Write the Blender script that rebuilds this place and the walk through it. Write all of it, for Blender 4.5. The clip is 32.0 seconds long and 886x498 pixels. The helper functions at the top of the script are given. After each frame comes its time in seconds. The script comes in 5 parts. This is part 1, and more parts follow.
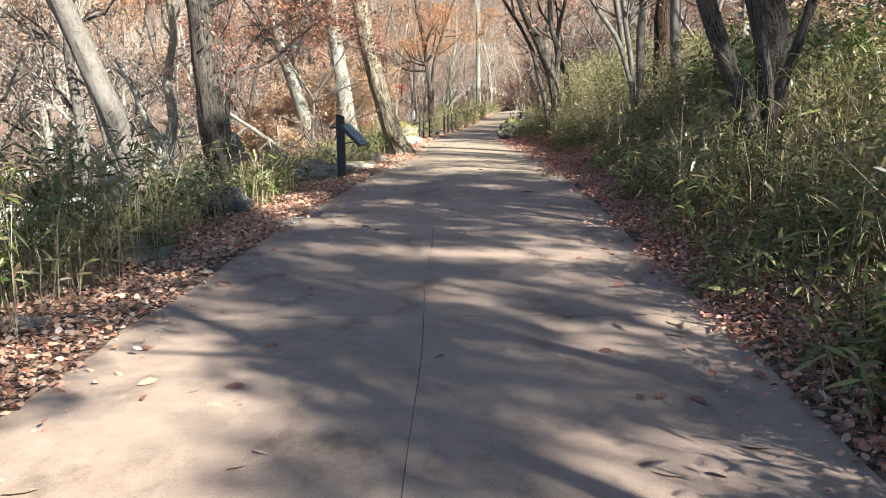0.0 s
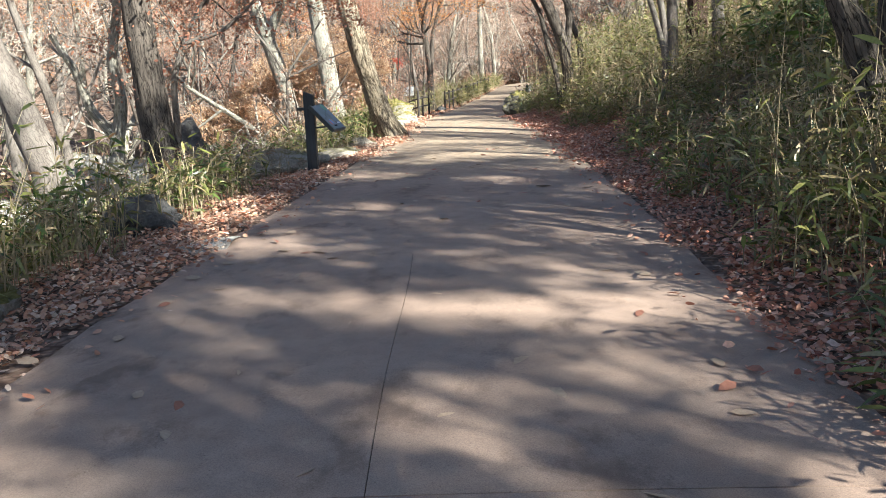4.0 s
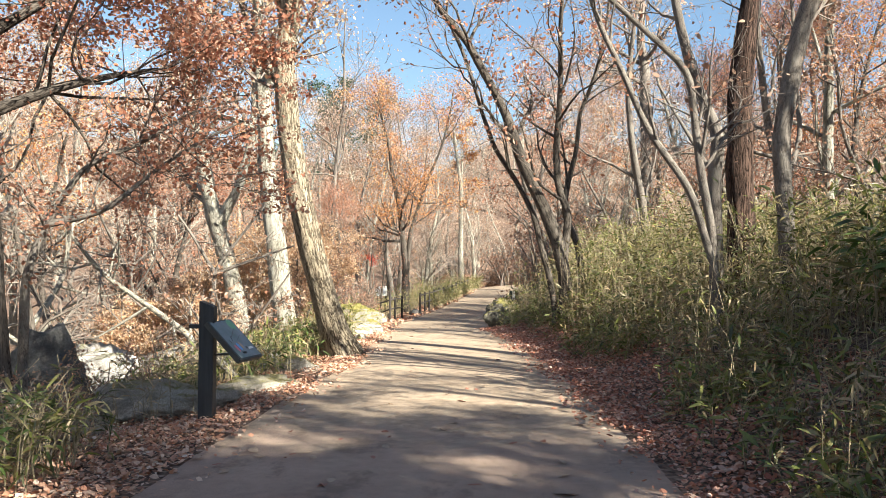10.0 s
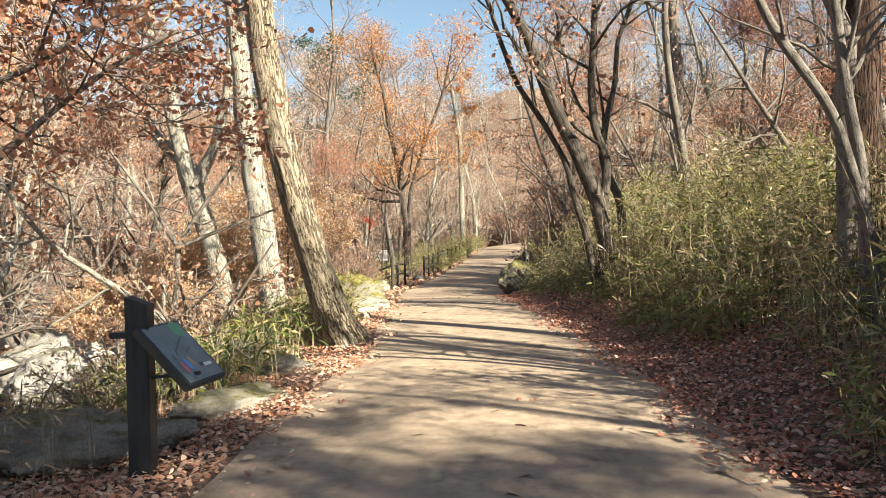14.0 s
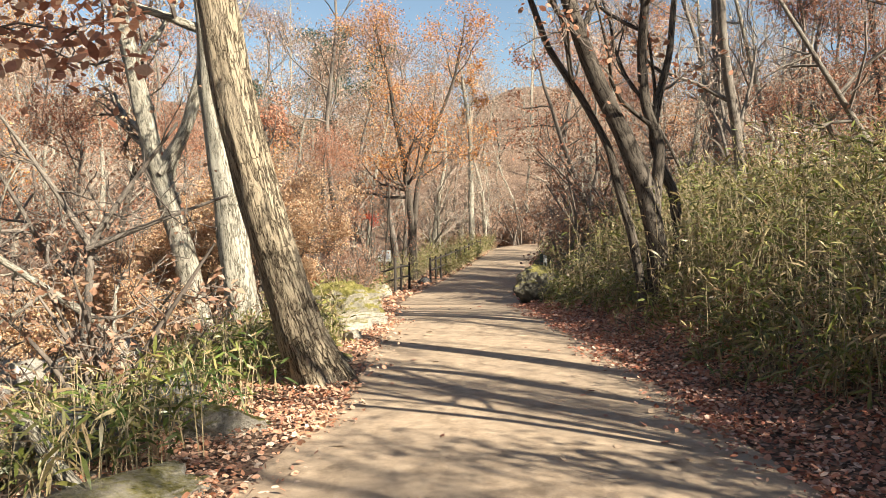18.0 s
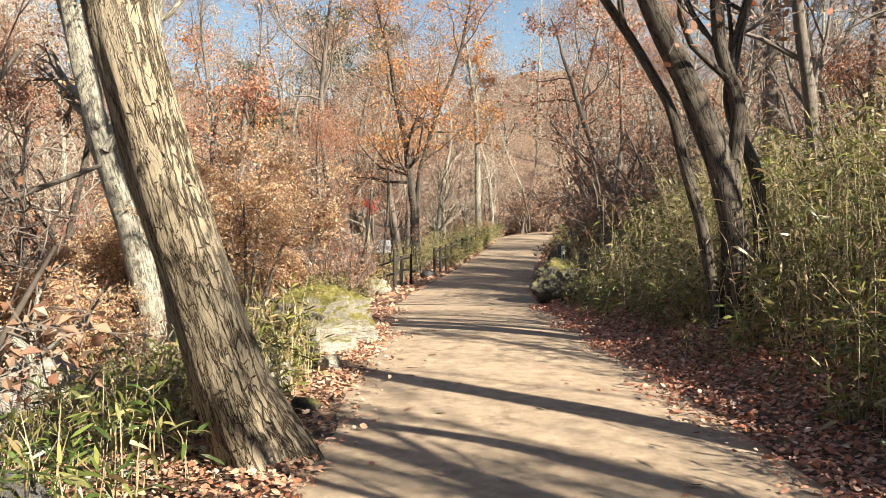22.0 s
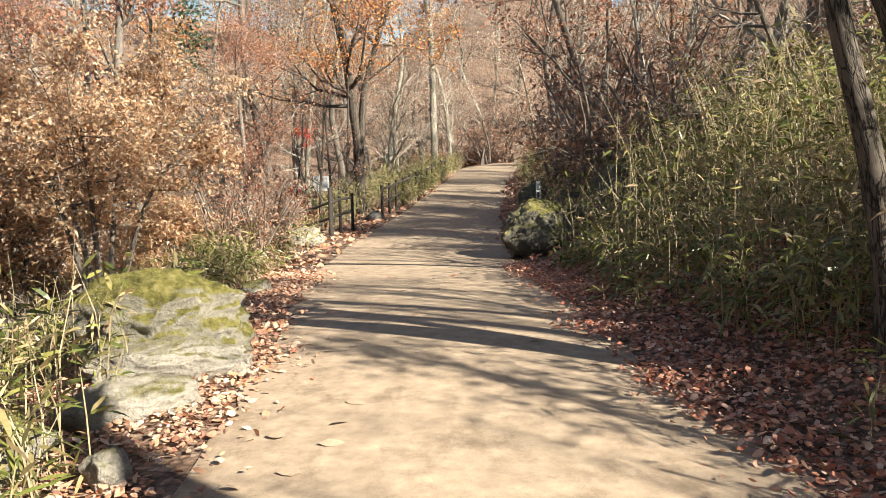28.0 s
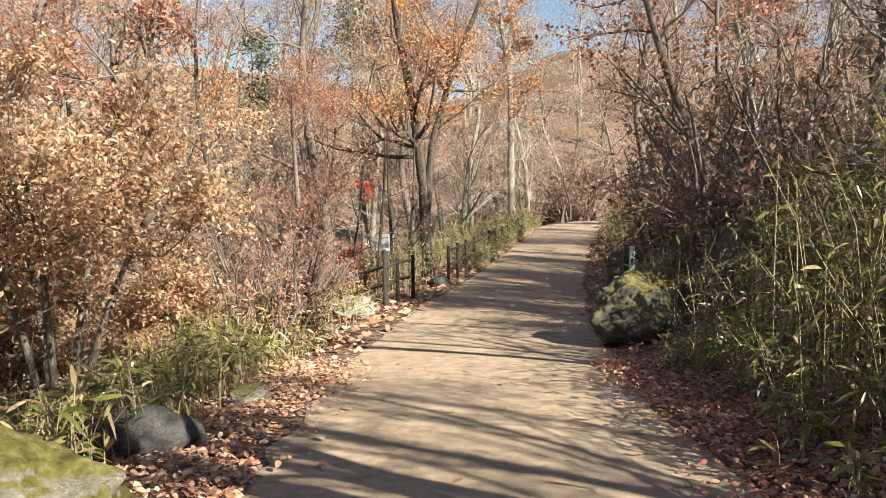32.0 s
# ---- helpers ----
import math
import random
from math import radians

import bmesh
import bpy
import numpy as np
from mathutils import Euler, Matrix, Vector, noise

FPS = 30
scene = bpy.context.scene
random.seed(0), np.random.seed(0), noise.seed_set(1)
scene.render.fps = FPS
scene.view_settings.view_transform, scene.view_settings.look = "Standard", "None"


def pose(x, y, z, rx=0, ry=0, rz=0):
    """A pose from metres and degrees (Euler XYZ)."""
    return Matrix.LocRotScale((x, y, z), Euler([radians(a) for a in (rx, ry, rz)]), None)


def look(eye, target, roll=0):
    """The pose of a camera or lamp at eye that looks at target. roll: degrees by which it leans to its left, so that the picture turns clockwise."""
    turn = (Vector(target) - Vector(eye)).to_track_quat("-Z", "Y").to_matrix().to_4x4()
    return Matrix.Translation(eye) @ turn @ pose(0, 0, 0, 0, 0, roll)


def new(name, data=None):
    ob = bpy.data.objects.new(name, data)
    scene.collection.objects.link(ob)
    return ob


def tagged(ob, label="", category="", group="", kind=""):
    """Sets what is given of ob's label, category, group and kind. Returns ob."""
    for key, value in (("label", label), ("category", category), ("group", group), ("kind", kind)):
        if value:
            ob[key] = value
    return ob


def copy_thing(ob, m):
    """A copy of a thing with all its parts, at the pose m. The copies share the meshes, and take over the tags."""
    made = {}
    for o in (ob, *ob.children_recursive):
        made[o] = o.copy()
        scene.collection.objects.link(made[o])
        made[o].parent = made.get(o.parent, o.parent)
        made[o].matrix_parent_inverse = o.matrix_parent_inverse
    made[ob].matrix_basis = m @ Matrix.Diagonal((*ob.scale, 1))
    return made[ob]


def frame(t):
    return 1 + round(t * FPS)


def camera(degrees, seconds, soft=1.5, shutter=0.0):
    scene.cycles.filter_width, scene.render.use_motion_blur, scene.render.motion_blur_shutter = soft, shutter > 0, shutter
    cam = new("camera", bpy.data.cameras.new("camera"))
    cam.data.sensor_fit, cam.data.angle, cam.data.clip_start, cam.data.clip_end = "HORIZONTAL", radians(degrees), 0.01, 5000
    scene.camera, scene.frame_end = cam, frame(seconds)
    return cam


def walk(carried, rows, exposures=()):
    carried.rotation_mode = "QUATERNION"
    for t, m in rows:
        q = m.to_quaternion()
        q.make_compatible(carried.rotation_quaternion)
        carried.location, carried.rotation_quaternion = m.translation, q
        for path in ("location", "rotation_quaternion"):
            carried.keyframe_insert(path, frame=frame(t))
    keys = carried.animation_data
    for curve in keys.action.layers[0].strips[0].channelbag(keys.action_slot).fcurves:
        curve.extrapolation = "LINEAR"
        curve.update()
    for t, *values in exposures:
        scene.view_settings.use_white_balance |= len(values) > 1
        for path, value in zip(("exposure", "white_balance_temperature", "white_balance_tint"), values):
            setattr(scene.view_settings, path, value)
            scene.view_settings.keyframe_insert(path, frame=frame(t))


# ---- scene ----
cam = camera(56.6, 32.0, soft=0.4)
METRES, EYE, TILT, LEAN, TURN = 24.0, 1.5, -10.6, 0.6, 0.0
ROWS = [
    (0.0, 0.0, 0.0, 0.0, 0.0, 0.0, -0.0),
    (0.5, 0.0012, 0.0147, 0.0015, 0.35, 0.09, 0.52),
    (1.0, 0.0034, 0.0295, 0.004, 0.43, -0.46, 0.48),
    (1.5, 0.0011, 0.0442, 0.0069, 0.16, -0.75, 0.24),
    (2.0, 0.0024, 0.0594, 0.0083, 0.32, -1.21, 1.08),
    (2.5, 0.0042, 0.0728, 0.011, 0.55, -1.75, 1.27),
    (3.0, 0.0025, 0.0876, 0.0147, 0.3, -1.93, 1.3),
    (3.5, 0.0049, 0.1029, 0.0168, 0.47, -1.67, 1.66),
    (5.5, 0.0109, 0.1625, 0.0264, 0.88, -1.72, 1.03),
    (6.0, 0.0063, 0.1755, 0.0302, 0.86, -1.81, 1.07),
    (6.5, 0.0072, 0.1898, 0.0319, 1.14, -1.88, 1.7),
    (7.0, 0.01, 0.2028, 0.035, 1.15, -1.91, 1.49),
    (7.5, 0.0106, 0.2169, 0.0397, 0.33, 0.36, 1.24),
    (8.0, 0.0136, 0.2309, 0.0418, -0.28, 4.26, 0.85),
    (8.5, 0.0162, 0.2445, 0.0458, -0.18, 6.2, 0.89),
    (9.0, 0.014, 0.2588, 0.0512, -0.43, 9.98, 0.53),
    (9.5, 0.0123, 0.2732, 0.0537, -1.1, 11.79, -0.81),
    (10.0, 0.0133, 0.2873, 0.0561, -1.36, 11.91, -0.94),
    (10.5, 0.0108, 0.304, 0.0598, -1.37, 11.7, -1.34),
    (11.0, 0.01, 0.3186, 0.0618, -1.22, 11.29, -1.27),
    (11.5, 0.0077, 0.3347, 0.0644, -0.89, 10.73, -1.24),
    (12.0, 0.0028, 0.3497, 0.0683, -0.7, 10.21, -0.9),
    (12.5, 0.0009, 0.3647, 0.0712, -0.23, 9.9, 0.18),
    (13.0, 0.0003, 0.3784, 0.0735, -0.19, 9.35, 0.53),
    (13.5, -0.0014, 0.3928, 0.0781, -0.34, 9.11, 0.75),
    (14.0, -0.0004, 0.4088, 0.0809, -1.34, 9.1, 0.83),
    (14.5, -0.0013, 0.4238, 0.0824, -1.0, 10.4, 0.38),
    (16.5, -0.0019, 0.4871, 0.0952, -1.09, 9.95, -0.26),
    (17.0, 0.0013, 0.5032, 0.0983, -0.79, 9.7, 0.05),
    (17.5, 0.0018, 0.5185, 0.1007, -0.91, 9.4, -0.08),
    (18.0, 0.0006, 0.5325, 0.1035, -0.98, 9.04, -0.05),
    (18.5, 0.0021, 0.5483, 0.1068, -0.96, 8.87, -0.07),
    (19.0, 0.0013, 0.5639, 0.109, -1.02, 8.55, -0.24),
    (19.5, -0.0014, 0.5773, 0.1122, -0.81, 8.27, 0.93),
    (20.0, -0.002, 0.5933, 0.1159, -0.5, 8.25, 1.63),
    (20.5, -0.0012, 0.609, 0.1182, -0.67, 8.54, 1.34),
    (21.0, -0.0009, 0.6243, 0.1205, -0.67, 8.46, 1.12),
    (21.5, 0.0017, 0.6404, 0.1237, -0.38, 8.29, 0.27),
    (22.0, 0.0014, 0.6568, 0.1273, -0.67, 8.15, -0.08),
    (22.5, 0.0021, 0.6714, 0.1293, -0.97, 7.92, -0.02),
    (23.0, 0.006, 0.6866, 0.1328, -1.04, 7.77, -1.04),
    (23.5, 0.0075, 0.7028, 0.1352, -3.36, 7.47, -2.46),
    (24.0, 0.0073, 0.7167, 0.1372, -3.69, 7.43, -0.91),
    (24.5, 0.0076, 0.732, 0.1404, -3.39, 7.3, -0.61),
    (25.0, 0.0067, 0.7482, 0.143, -3.55, 6.95, -1.28),
    (25.5, 0.0057, 0.7627, 0.1446, -3.41, 5.66, -0.31),
    (27.5, 0.0138, 0.833, 0.1577, -3.39, 3.65, 0.78),
    (28.0, 0.0138, 0.8487, 0.1615, -3.5, 3.34, 1.13),
    (28.5, 0.016, 0.8649, 0.1646, -1.18, 3.18, 1.47),
    (29.0, 0.018, 0.8796, 0.1661, 0.43, 3.06, 0.89),
    (29.5, 0.0179, 0.8942, 0.17, -0.01, 3.09, 1.23),
    (30.0, 0.0207, 0.9093, 0.1729, 0.13, 3.11, 1.75),
    (30.5, 0.0223, 0.9245, 0.1762, 0.01, 5.64, 1.46),
    (31.0, 0.0221, 0.9395, 0.1787, -0.15, 6.69, 1.46),
    (31.5, 0.0254, 0.9562, 0.1817, 1.45, 7.24, 0.38),
    (32.0, 0.025, 0.9739, 0.1845, 1.77, 7.24, -0.55),
]
EXPOSURES = [(0.0, 1.98, 5950, 3), (8.0, 2.1, 6150, 5), (12.0, 2.02, 6700, 4), (20.0, 1.68, 7000, 7), (26.0, 1.76, 6700, 5), (32.0, 1.66, 6750, 5)]
walk(cam, [(t, pose(0, 0, EYE, TILT, LEAN, TURN) @ pose(METRES * x, METRES * y, METRES * z, 90 + pitch, roll, yaw)) for t, x, y, z, yaw, pitch, roll in ROWS], EXPOSURES)

# ---- light ----
SUN_AZ, SUN_EL = radians(132), radians(33)      # behind and to the right, a low winter sun
sun_dir = Vector((math.sin(SUN_AZ) * math.cos(SUN_EL), math.cos(SUN_AZ) * math.cos(SUN_EL), math.sin(SUN_EL)))
world = bpy.data.worlds.new("winter_sky")
scene.world = world
world.use_nodes = True
sky = world.node_tree.nodes.new("ShaderNodeTexSky")
sky.sky_type, sky.sun_disc = "NISHITA", False
sky.sun_elevation, sky.sun_rotation = SUN_EL, SUN_AZ
sky.air_density, sky.dust_density, sky.ozone_density = 1.0, 0.4, 1.5
back = world.node_tree.nodes["Background"]
back.inputs["Strength"].default_value = 0.047
world.node_tree.links.new(sky.outputs[0], back.inputs["Color"])
sun = new("sun", bpy.data.lights.new("sun", "SUN"))
sun.data.energy, sun.data.angle, sun.data.color = 5.0, radians(0.53), (1.0, 0.93, 0.82)
sun.matrix_world = look(sun_dir * 50, (0, 0, 0))

# ---- materials ----


def nodes(name):
    m = bpy.data.materials.new(name)
    m.use_nodes = True
    nt = m.node_tree
    return m, nt, nt.nodes["Principled BSDF"], nt.nodes["Material Output"]


def node(nt, kind, **values):
    n = nt.nodes.new(kind)
    for k, v in values.items():
        n.inputs[k].default_value = v
    return n


def ramp(nt, fac, stops):
    r = nt.nodes.new("ShaderNodeValToRGB")
    while len(r.color_ramp.elements) < len(stops):
        r.color_ramp.elements.new(0.5)
    for e, (p, c) in zip(r.color_ramp.elements, stops):
        e.position, e.color = p, (*c, 1)
    nt.links.new(fac, r.inputs["Fac"])
    return r.outputs["Color"]


def coords(nt, scale):
    tc, mp = nt.nodes.new("ShaderNodeTexCoord"), nt.nodes.new("ShaderNodeMapping")
    mp.inputs["Scale"].default_value = scale
    nt.links.new(tc.outputs["Object"], mp.inputs["Vector"])
    return mp.outputs["Vector"]


def mix(nt, kind, fac, a, b):
    m = nt.nodes.new("ShaderNodeMix")
    m.data_type, m.blend_type = "RGBA", kind
    for sock, v in ((m.inputs[0], fac), (m.inputs[6], a), (m.inputs[7], b)):
        if isinstance(v, (int, float)):
            sock.default_value = v
        elif isinstance(v, tuple):
            sock.default_value = (*v, 1)
        else:
            nt.links.new(v, sock)
    return m.outputs[2]


def noise_tex(nt, vec, scale, detail=6, rough=0.6):
    n = node(nt, "ShaderNodeTexNoise", Scale=scale, Detail=detail, Roughness=rough)
    nt.links.new(vec, n.inputs["Vector"])
    return n.outputs["Fac"]


def bump(nt, bsdf, height, strength, distance):
    b = node(nt, "ShaderNodeBump", Strength=strength, Distance=distance)
    nt.links.new(height, b.inputs["Height"])
    nt.links.new(b.outputs["Normal"], bsdf.inputs["Normal"])


def leaf_mat(name, colours, rough=0.55, through_light=0.4, gloss=0.35):
    """Leaves: a colour of its own for each leaf, light shining through."""
    m, nt, b, out = nodes(name)
    g = nt.nodes.new("ShaderNodeNewGeometry")
    step = 1.0 / (len(colours) - 1)
    c = ramp(nt, g.outputs["Random Per Island"], [(i * step, k) for i, k in enumerate(colours)])
    v = noise_tex(nt, coords(nt, (1, 1, 1)), 60, 3)
    c = mix(nt, "MULTIPLY", 0.5, c, ramp(nt, v, [(0.3, (0.55, 0.55, 0.55)), (0.7, (1.15, 1.15, 1.15))]))
    nt.links.new(c, b.inputs["Base Color"])
    b.inputs["Roughness"].default_value = rough
    b.inputs["Specular IOR Level"].default_value = gloss
    t = nt.nodes.new("ShaderNodeBsdfTranslucent")
    nt.links.new(c, t.inputs["Color"])
    ms = nt.nodes.new("ShaderNodeMixShader")
    ms.inputs[0].default_value = through_light
    nt.links.new(b.outputs[0], ms.inputs[1])
    nt.links.new(t.outputs[0], ms.inputs[2])
    nt.links.new(ms.outputs[0], out.inputs["Surface"])
    return m


def bark_mat(name, dark, mid, pale, stretch=0.16, scale=14, strength=0.9, patches=None, gap=1.0, relief=0.02, cell=1.0, vein=0.55):
    """Furrowed bark: plates drawn out along the trunk, darker in the furrows, with lichen or pale patches."""
    m, nt, b, out = nodes(name)
    at = nt.nodes.new("ShaderNodeAttribute")
    at.attribute_name = "along"

    def stem(scale):
        mp = nt.nodes.new("ShaderNodeMapping")
        mp.inputs["Scale"].default_value = scale
        nt.links.new(at.outputs["Vector"], mp.inputs["Vector"])
        return mp.outputs["Vector"]
    vec = stem((1, 1, stretch))
    wob = noise_tex(nt, stem((1, 1, 0.5)), 5, 4)
    vadd = nt.nodes.new("ShaderNodeVectorMath")
    vadd.operation = "MULTIPLY_ADD"
    nt.links.new(wob, vadd.inputs[0])
    vadd.inputs[1].default_value = (0.07, 0.07, 0.03)
    nt.links.new(vec, vadd.inputs[2])
    vo = node(nt, "ShaderNodeTexVoronoi", Scale=scale)
    vo.feature = "DISTANCE_TO_EDGE"
    nt.links.new(vadd.outputs[0], vo.inputs["Vector"])
    fine = noise_tex(nt, vec, scale * 4, 8, 0.7)
    vary = node(nt, "ShaderNodeMapRange")
    vary.inputs[1].default_value, vary.inputs[2].default_value, vary.inputs[3].default_value, vary.inputs[4].default_value = 0.38, 0.62, 0.7 * cell, 3.5 * cell
    nt.links.new(noise_tex(nt, stem((1, 1, 0.3)), scale * 0.7, 4, 0.6), vary.inputs[0])
    em = nt.nodes.new("ShaderNodeMath")
    em.operation = "MULTIPLY"
    nt.links.new(vo.outputs["Distance"], em.inputs[0])
    nt.links.new(vary.outputs[0], em.inputs[1])
    ridge = noise_tex(nt, stem((1, 1, stretch * vein)), scale * 0.8, 4, 0.6)
    off_, ab, sc, mn = (nt.nodes.new("ShaderNodeMath") for _ in range(4))
    off_.operation, ab.operation, sc.operation, mn.operation = "SUBTRACT", "ABSOLUTE", "MULTIPLY", "MINIMUM"
    nt.links.new(ridge, off_.inputs[0])
    off_.inputs[1].default_value, sc.inputs[1].default_value = 0.5, 7.0
    nt.links.new(off_.outputs[0], ab.inputs[0])
    nt.links.new(ab.outputs[0], sc.inputs[0])
    nt.links.new(sc.outputs[0], mn.inputs[0])
    nt.links.new(em.outputs[0], mn.inputs[1])
    edge = mn.outputs[0]
    c = ramp(nt, edge, [(0.02 * (gap - 1), dark), (0.055 * gap, mid), (0.24 * gap, pale)])
    c = mix(nt, "MULTIPLY", 0.7, c, ramp(nt, fine, [(0.25, (0.5, 0.5, 0.5)), (0.75, (1.25, 1.25, 1.25))]))
    if patches:
        big = noise_tex(nt, stem((1, 1, 0.5)), 3.2, 5, 0.65)
        c = mix(nt, "MIX", ramp(nt, big, [(0.5, (0, 0, 0)), (0.66, (0.75, 0.75, 0.75))]), c, patches)
    nt.links.new(c, b.inputs["Base Color"])
    b.inputs["Roughness"].default_value = 0.95
    b.inputs["Specular IOR Level"].default_value = 0.2
    h = mix(nt, "MIX", 0.3, ramp(nt, edge, [(0.0, (0, 0, 0)), (0.22 * gap, (1, 1, 1))]), fine)
    bump(nt, b, h, strength, relief)
    return m


def ground_mat(name, stops, scale=3.0, fine_scale=45.0, rough=0.95, strength=0.6, distance=0.02):
    m, nt, b, out = nodes(name)
    vec = coords(nt, (1, 1, 1))
    big, fine = noise_tex(nt, vec, scale, 6, 0.65), noise_tex(nt, vec, fine_scale, 8, 0.75)
    c = ramp(nt, big, stops)
    c = mix(nt, "MULTIPLY", 0.8, c, ramp(nt, fine, [(0.25, (0.45, 0.45, 0.45)), (0.75, (1.4, 1.4, 1.4))]))
    nt.links.new(c, b.inputs["Base Color"])
    b.inputs["Roughness"].default_value = rough
    b.inputs["Specular IOR Level"].default_value = 0.25
    bump(nt, b, fine, strength, distance)
    return m


def litter_mat(name, stops, scale):
    """A carpet of overlapping dead leaves: cells of leaf size, each of its own brown, over broad patches."""
    m, nt, b, out = nodes(name)
    vec = coords(nt, (1, 1, 1))
    wob = node(nt, "ShaderNodeTexNoise", Scale=9.0, Detail=4.0)
    nt.links.new(vec, wob.inputs["Vector"])
    v = nt.nodes.new("ShaderNodeVectorMath")
    v.operation = "MULTIPLY_ADD"
    nt.links.new(wob.outputs["Color"], v.inputs[0])
    v.inputs[1].default_value = (0.1, 0.1, 0.1)
    nt.links.new(vec, v.inputs[2])
    vo = node(nt, "ShaderNodeTexVoronoi", Scale=scale)
    nt.links.new(v.outputs[0], vo.inputs["Vector"])
    sep = nt.nodes.new("ShaderNodeSeparateColor")
    nt.links.new(vo.outputs["Color"], sep.inputs[0])
    c = ramp(nt, sep.outputs[0], stops)
    c = mix(nt, "MULTIPLY", 0.8, c, ramp(nt, vo.outputs["Distance"], [(0.2, (1.1, 1.1, 1.1)), (0.75, (0.35, 0.33, 0.32))]))
    broad = noise_tex(nt, vec, 0.55, 6, 0.65)
    c = mix(nt, "MULTIPLY", 0.7, c, ramp(nt, broad, [(0.3, (0.6, 0.58, 0.55)), (0.7, (1.2, 1.15, 1.1))]))
    nt.links.new(c, b.inputs["Base Color"])
    b.inputs["Roughness"].default_value = 0.9
    b.inputs["Specular IOR Level"].default_value = 0.2
    h = mix(nt, "MIX", 0.6, sep.outputs[1], vo.outputs["Distance"])
    bump(nt, b, h, 1.0, 0.03)
    return m


def rock_mat(name, dark, mid, pale, moss=0.0):
    """Weathered boulder, with moss on what faces up where moss is above nought."""
    m, nt, b, out = nodes(name)
    vec = coords(nt, (1, 1, 1))
    big, fine = noise_tex(nt, vec, 2.6, 7, 0.7), noise_tex(nt, vec, 38, 8, 0.75)
    c = ramp(nt, big, [(0.3, dark), (0.5, mid), (0.7, pale)])
    c = mix(nt, "MULTIPLY", 0.75, c, ramp(nt, fine, [(0.3, (0.5, 0.5, 0.5)), (0.7, (1.3, 1.3, 1.3))]))
    if moss:
        g, sep = nt.nodes.new("ShaderNodeNewGeometry"), nt.nodes.new("ShaderNodeSeparateXYZ")
        nt.links.new(g.outputs["Normal"], sep.inputs[0])
        add = nt.nodes.new("ShaderNodeMath")
        add.operation = "MULTIPLY_ADD"
        nt.links.new(noise_tex(nt, vec, 5, 7, 0.75), add.inputs[0])
        add.inputs[1].default_value = 0.9
        half = nt.nodes.new("ShaderNodeMath")
        half.operation = "MULTIPLY_ADD"
        half.inputs[1].default_value, half.inputs[2].default_value = 0.5, -0.05
        nt.links.new(sep.outputs["Z"], half.inputs[0])
        nt.links.new(half.outputs[0], add.inputs[2])
        mc = ramp(nt, noise_tex(nt, vec, 16, 6), [(0.3, (0.06, 0.054, 0.018)), (0.5, (0.17, 0.152, 0.04)), (0.75, (0.33, 0.285, 0.12))])
        c = mix(nt, "MIX", ramp(nt, add.outputs[0], [(0.82 - moss * 0.4, (0, 0, 0)), (1.02 - moss * 0.4, (1, 1, 1))]), c, mc)
    nt.links.new(c, b.inputs["Base Color"])
    b.inputs["Roughness"].default_value = 0.92
    b.inputs["Specular IOR Level"].default_value = 0.25
    cr = node(nt, "ShaderNodeTexVoronoi", Scale=4.5)
    cr.feature = "DISTANCE_TO_EDGE"
    nt.links.new(vec, cr.inputs["Vector"])
    crack = ramp(nt, cr.outputs["Distance"], [(0.0, (0, 0, 0)), (0.05, (1, 1, 1))])
    bump(nt, b, mix(nt, "MULTIPLY", 0.12, mix(nt, "MIX", 0.6, big, fine), crack), 1.0, 0.08)
    return m


def plain_mat(name, a, b2, rough=0.6, scale=20, stretch=(1, 1, 1), strength=0.2):
    m, nt, b, out = nodes(name)
    n = noise_tex(nt, coords(nt, stretch), scale, 6, 0.65)
    nt.links.new(ramp(nt, n, [(0.3, a), (0.7, b2)]), b.inputs["Base Color"])
    b.inputs["Roughness"].default_value = rough
    bump(nt, b, n, strength, 0.005)
    return m


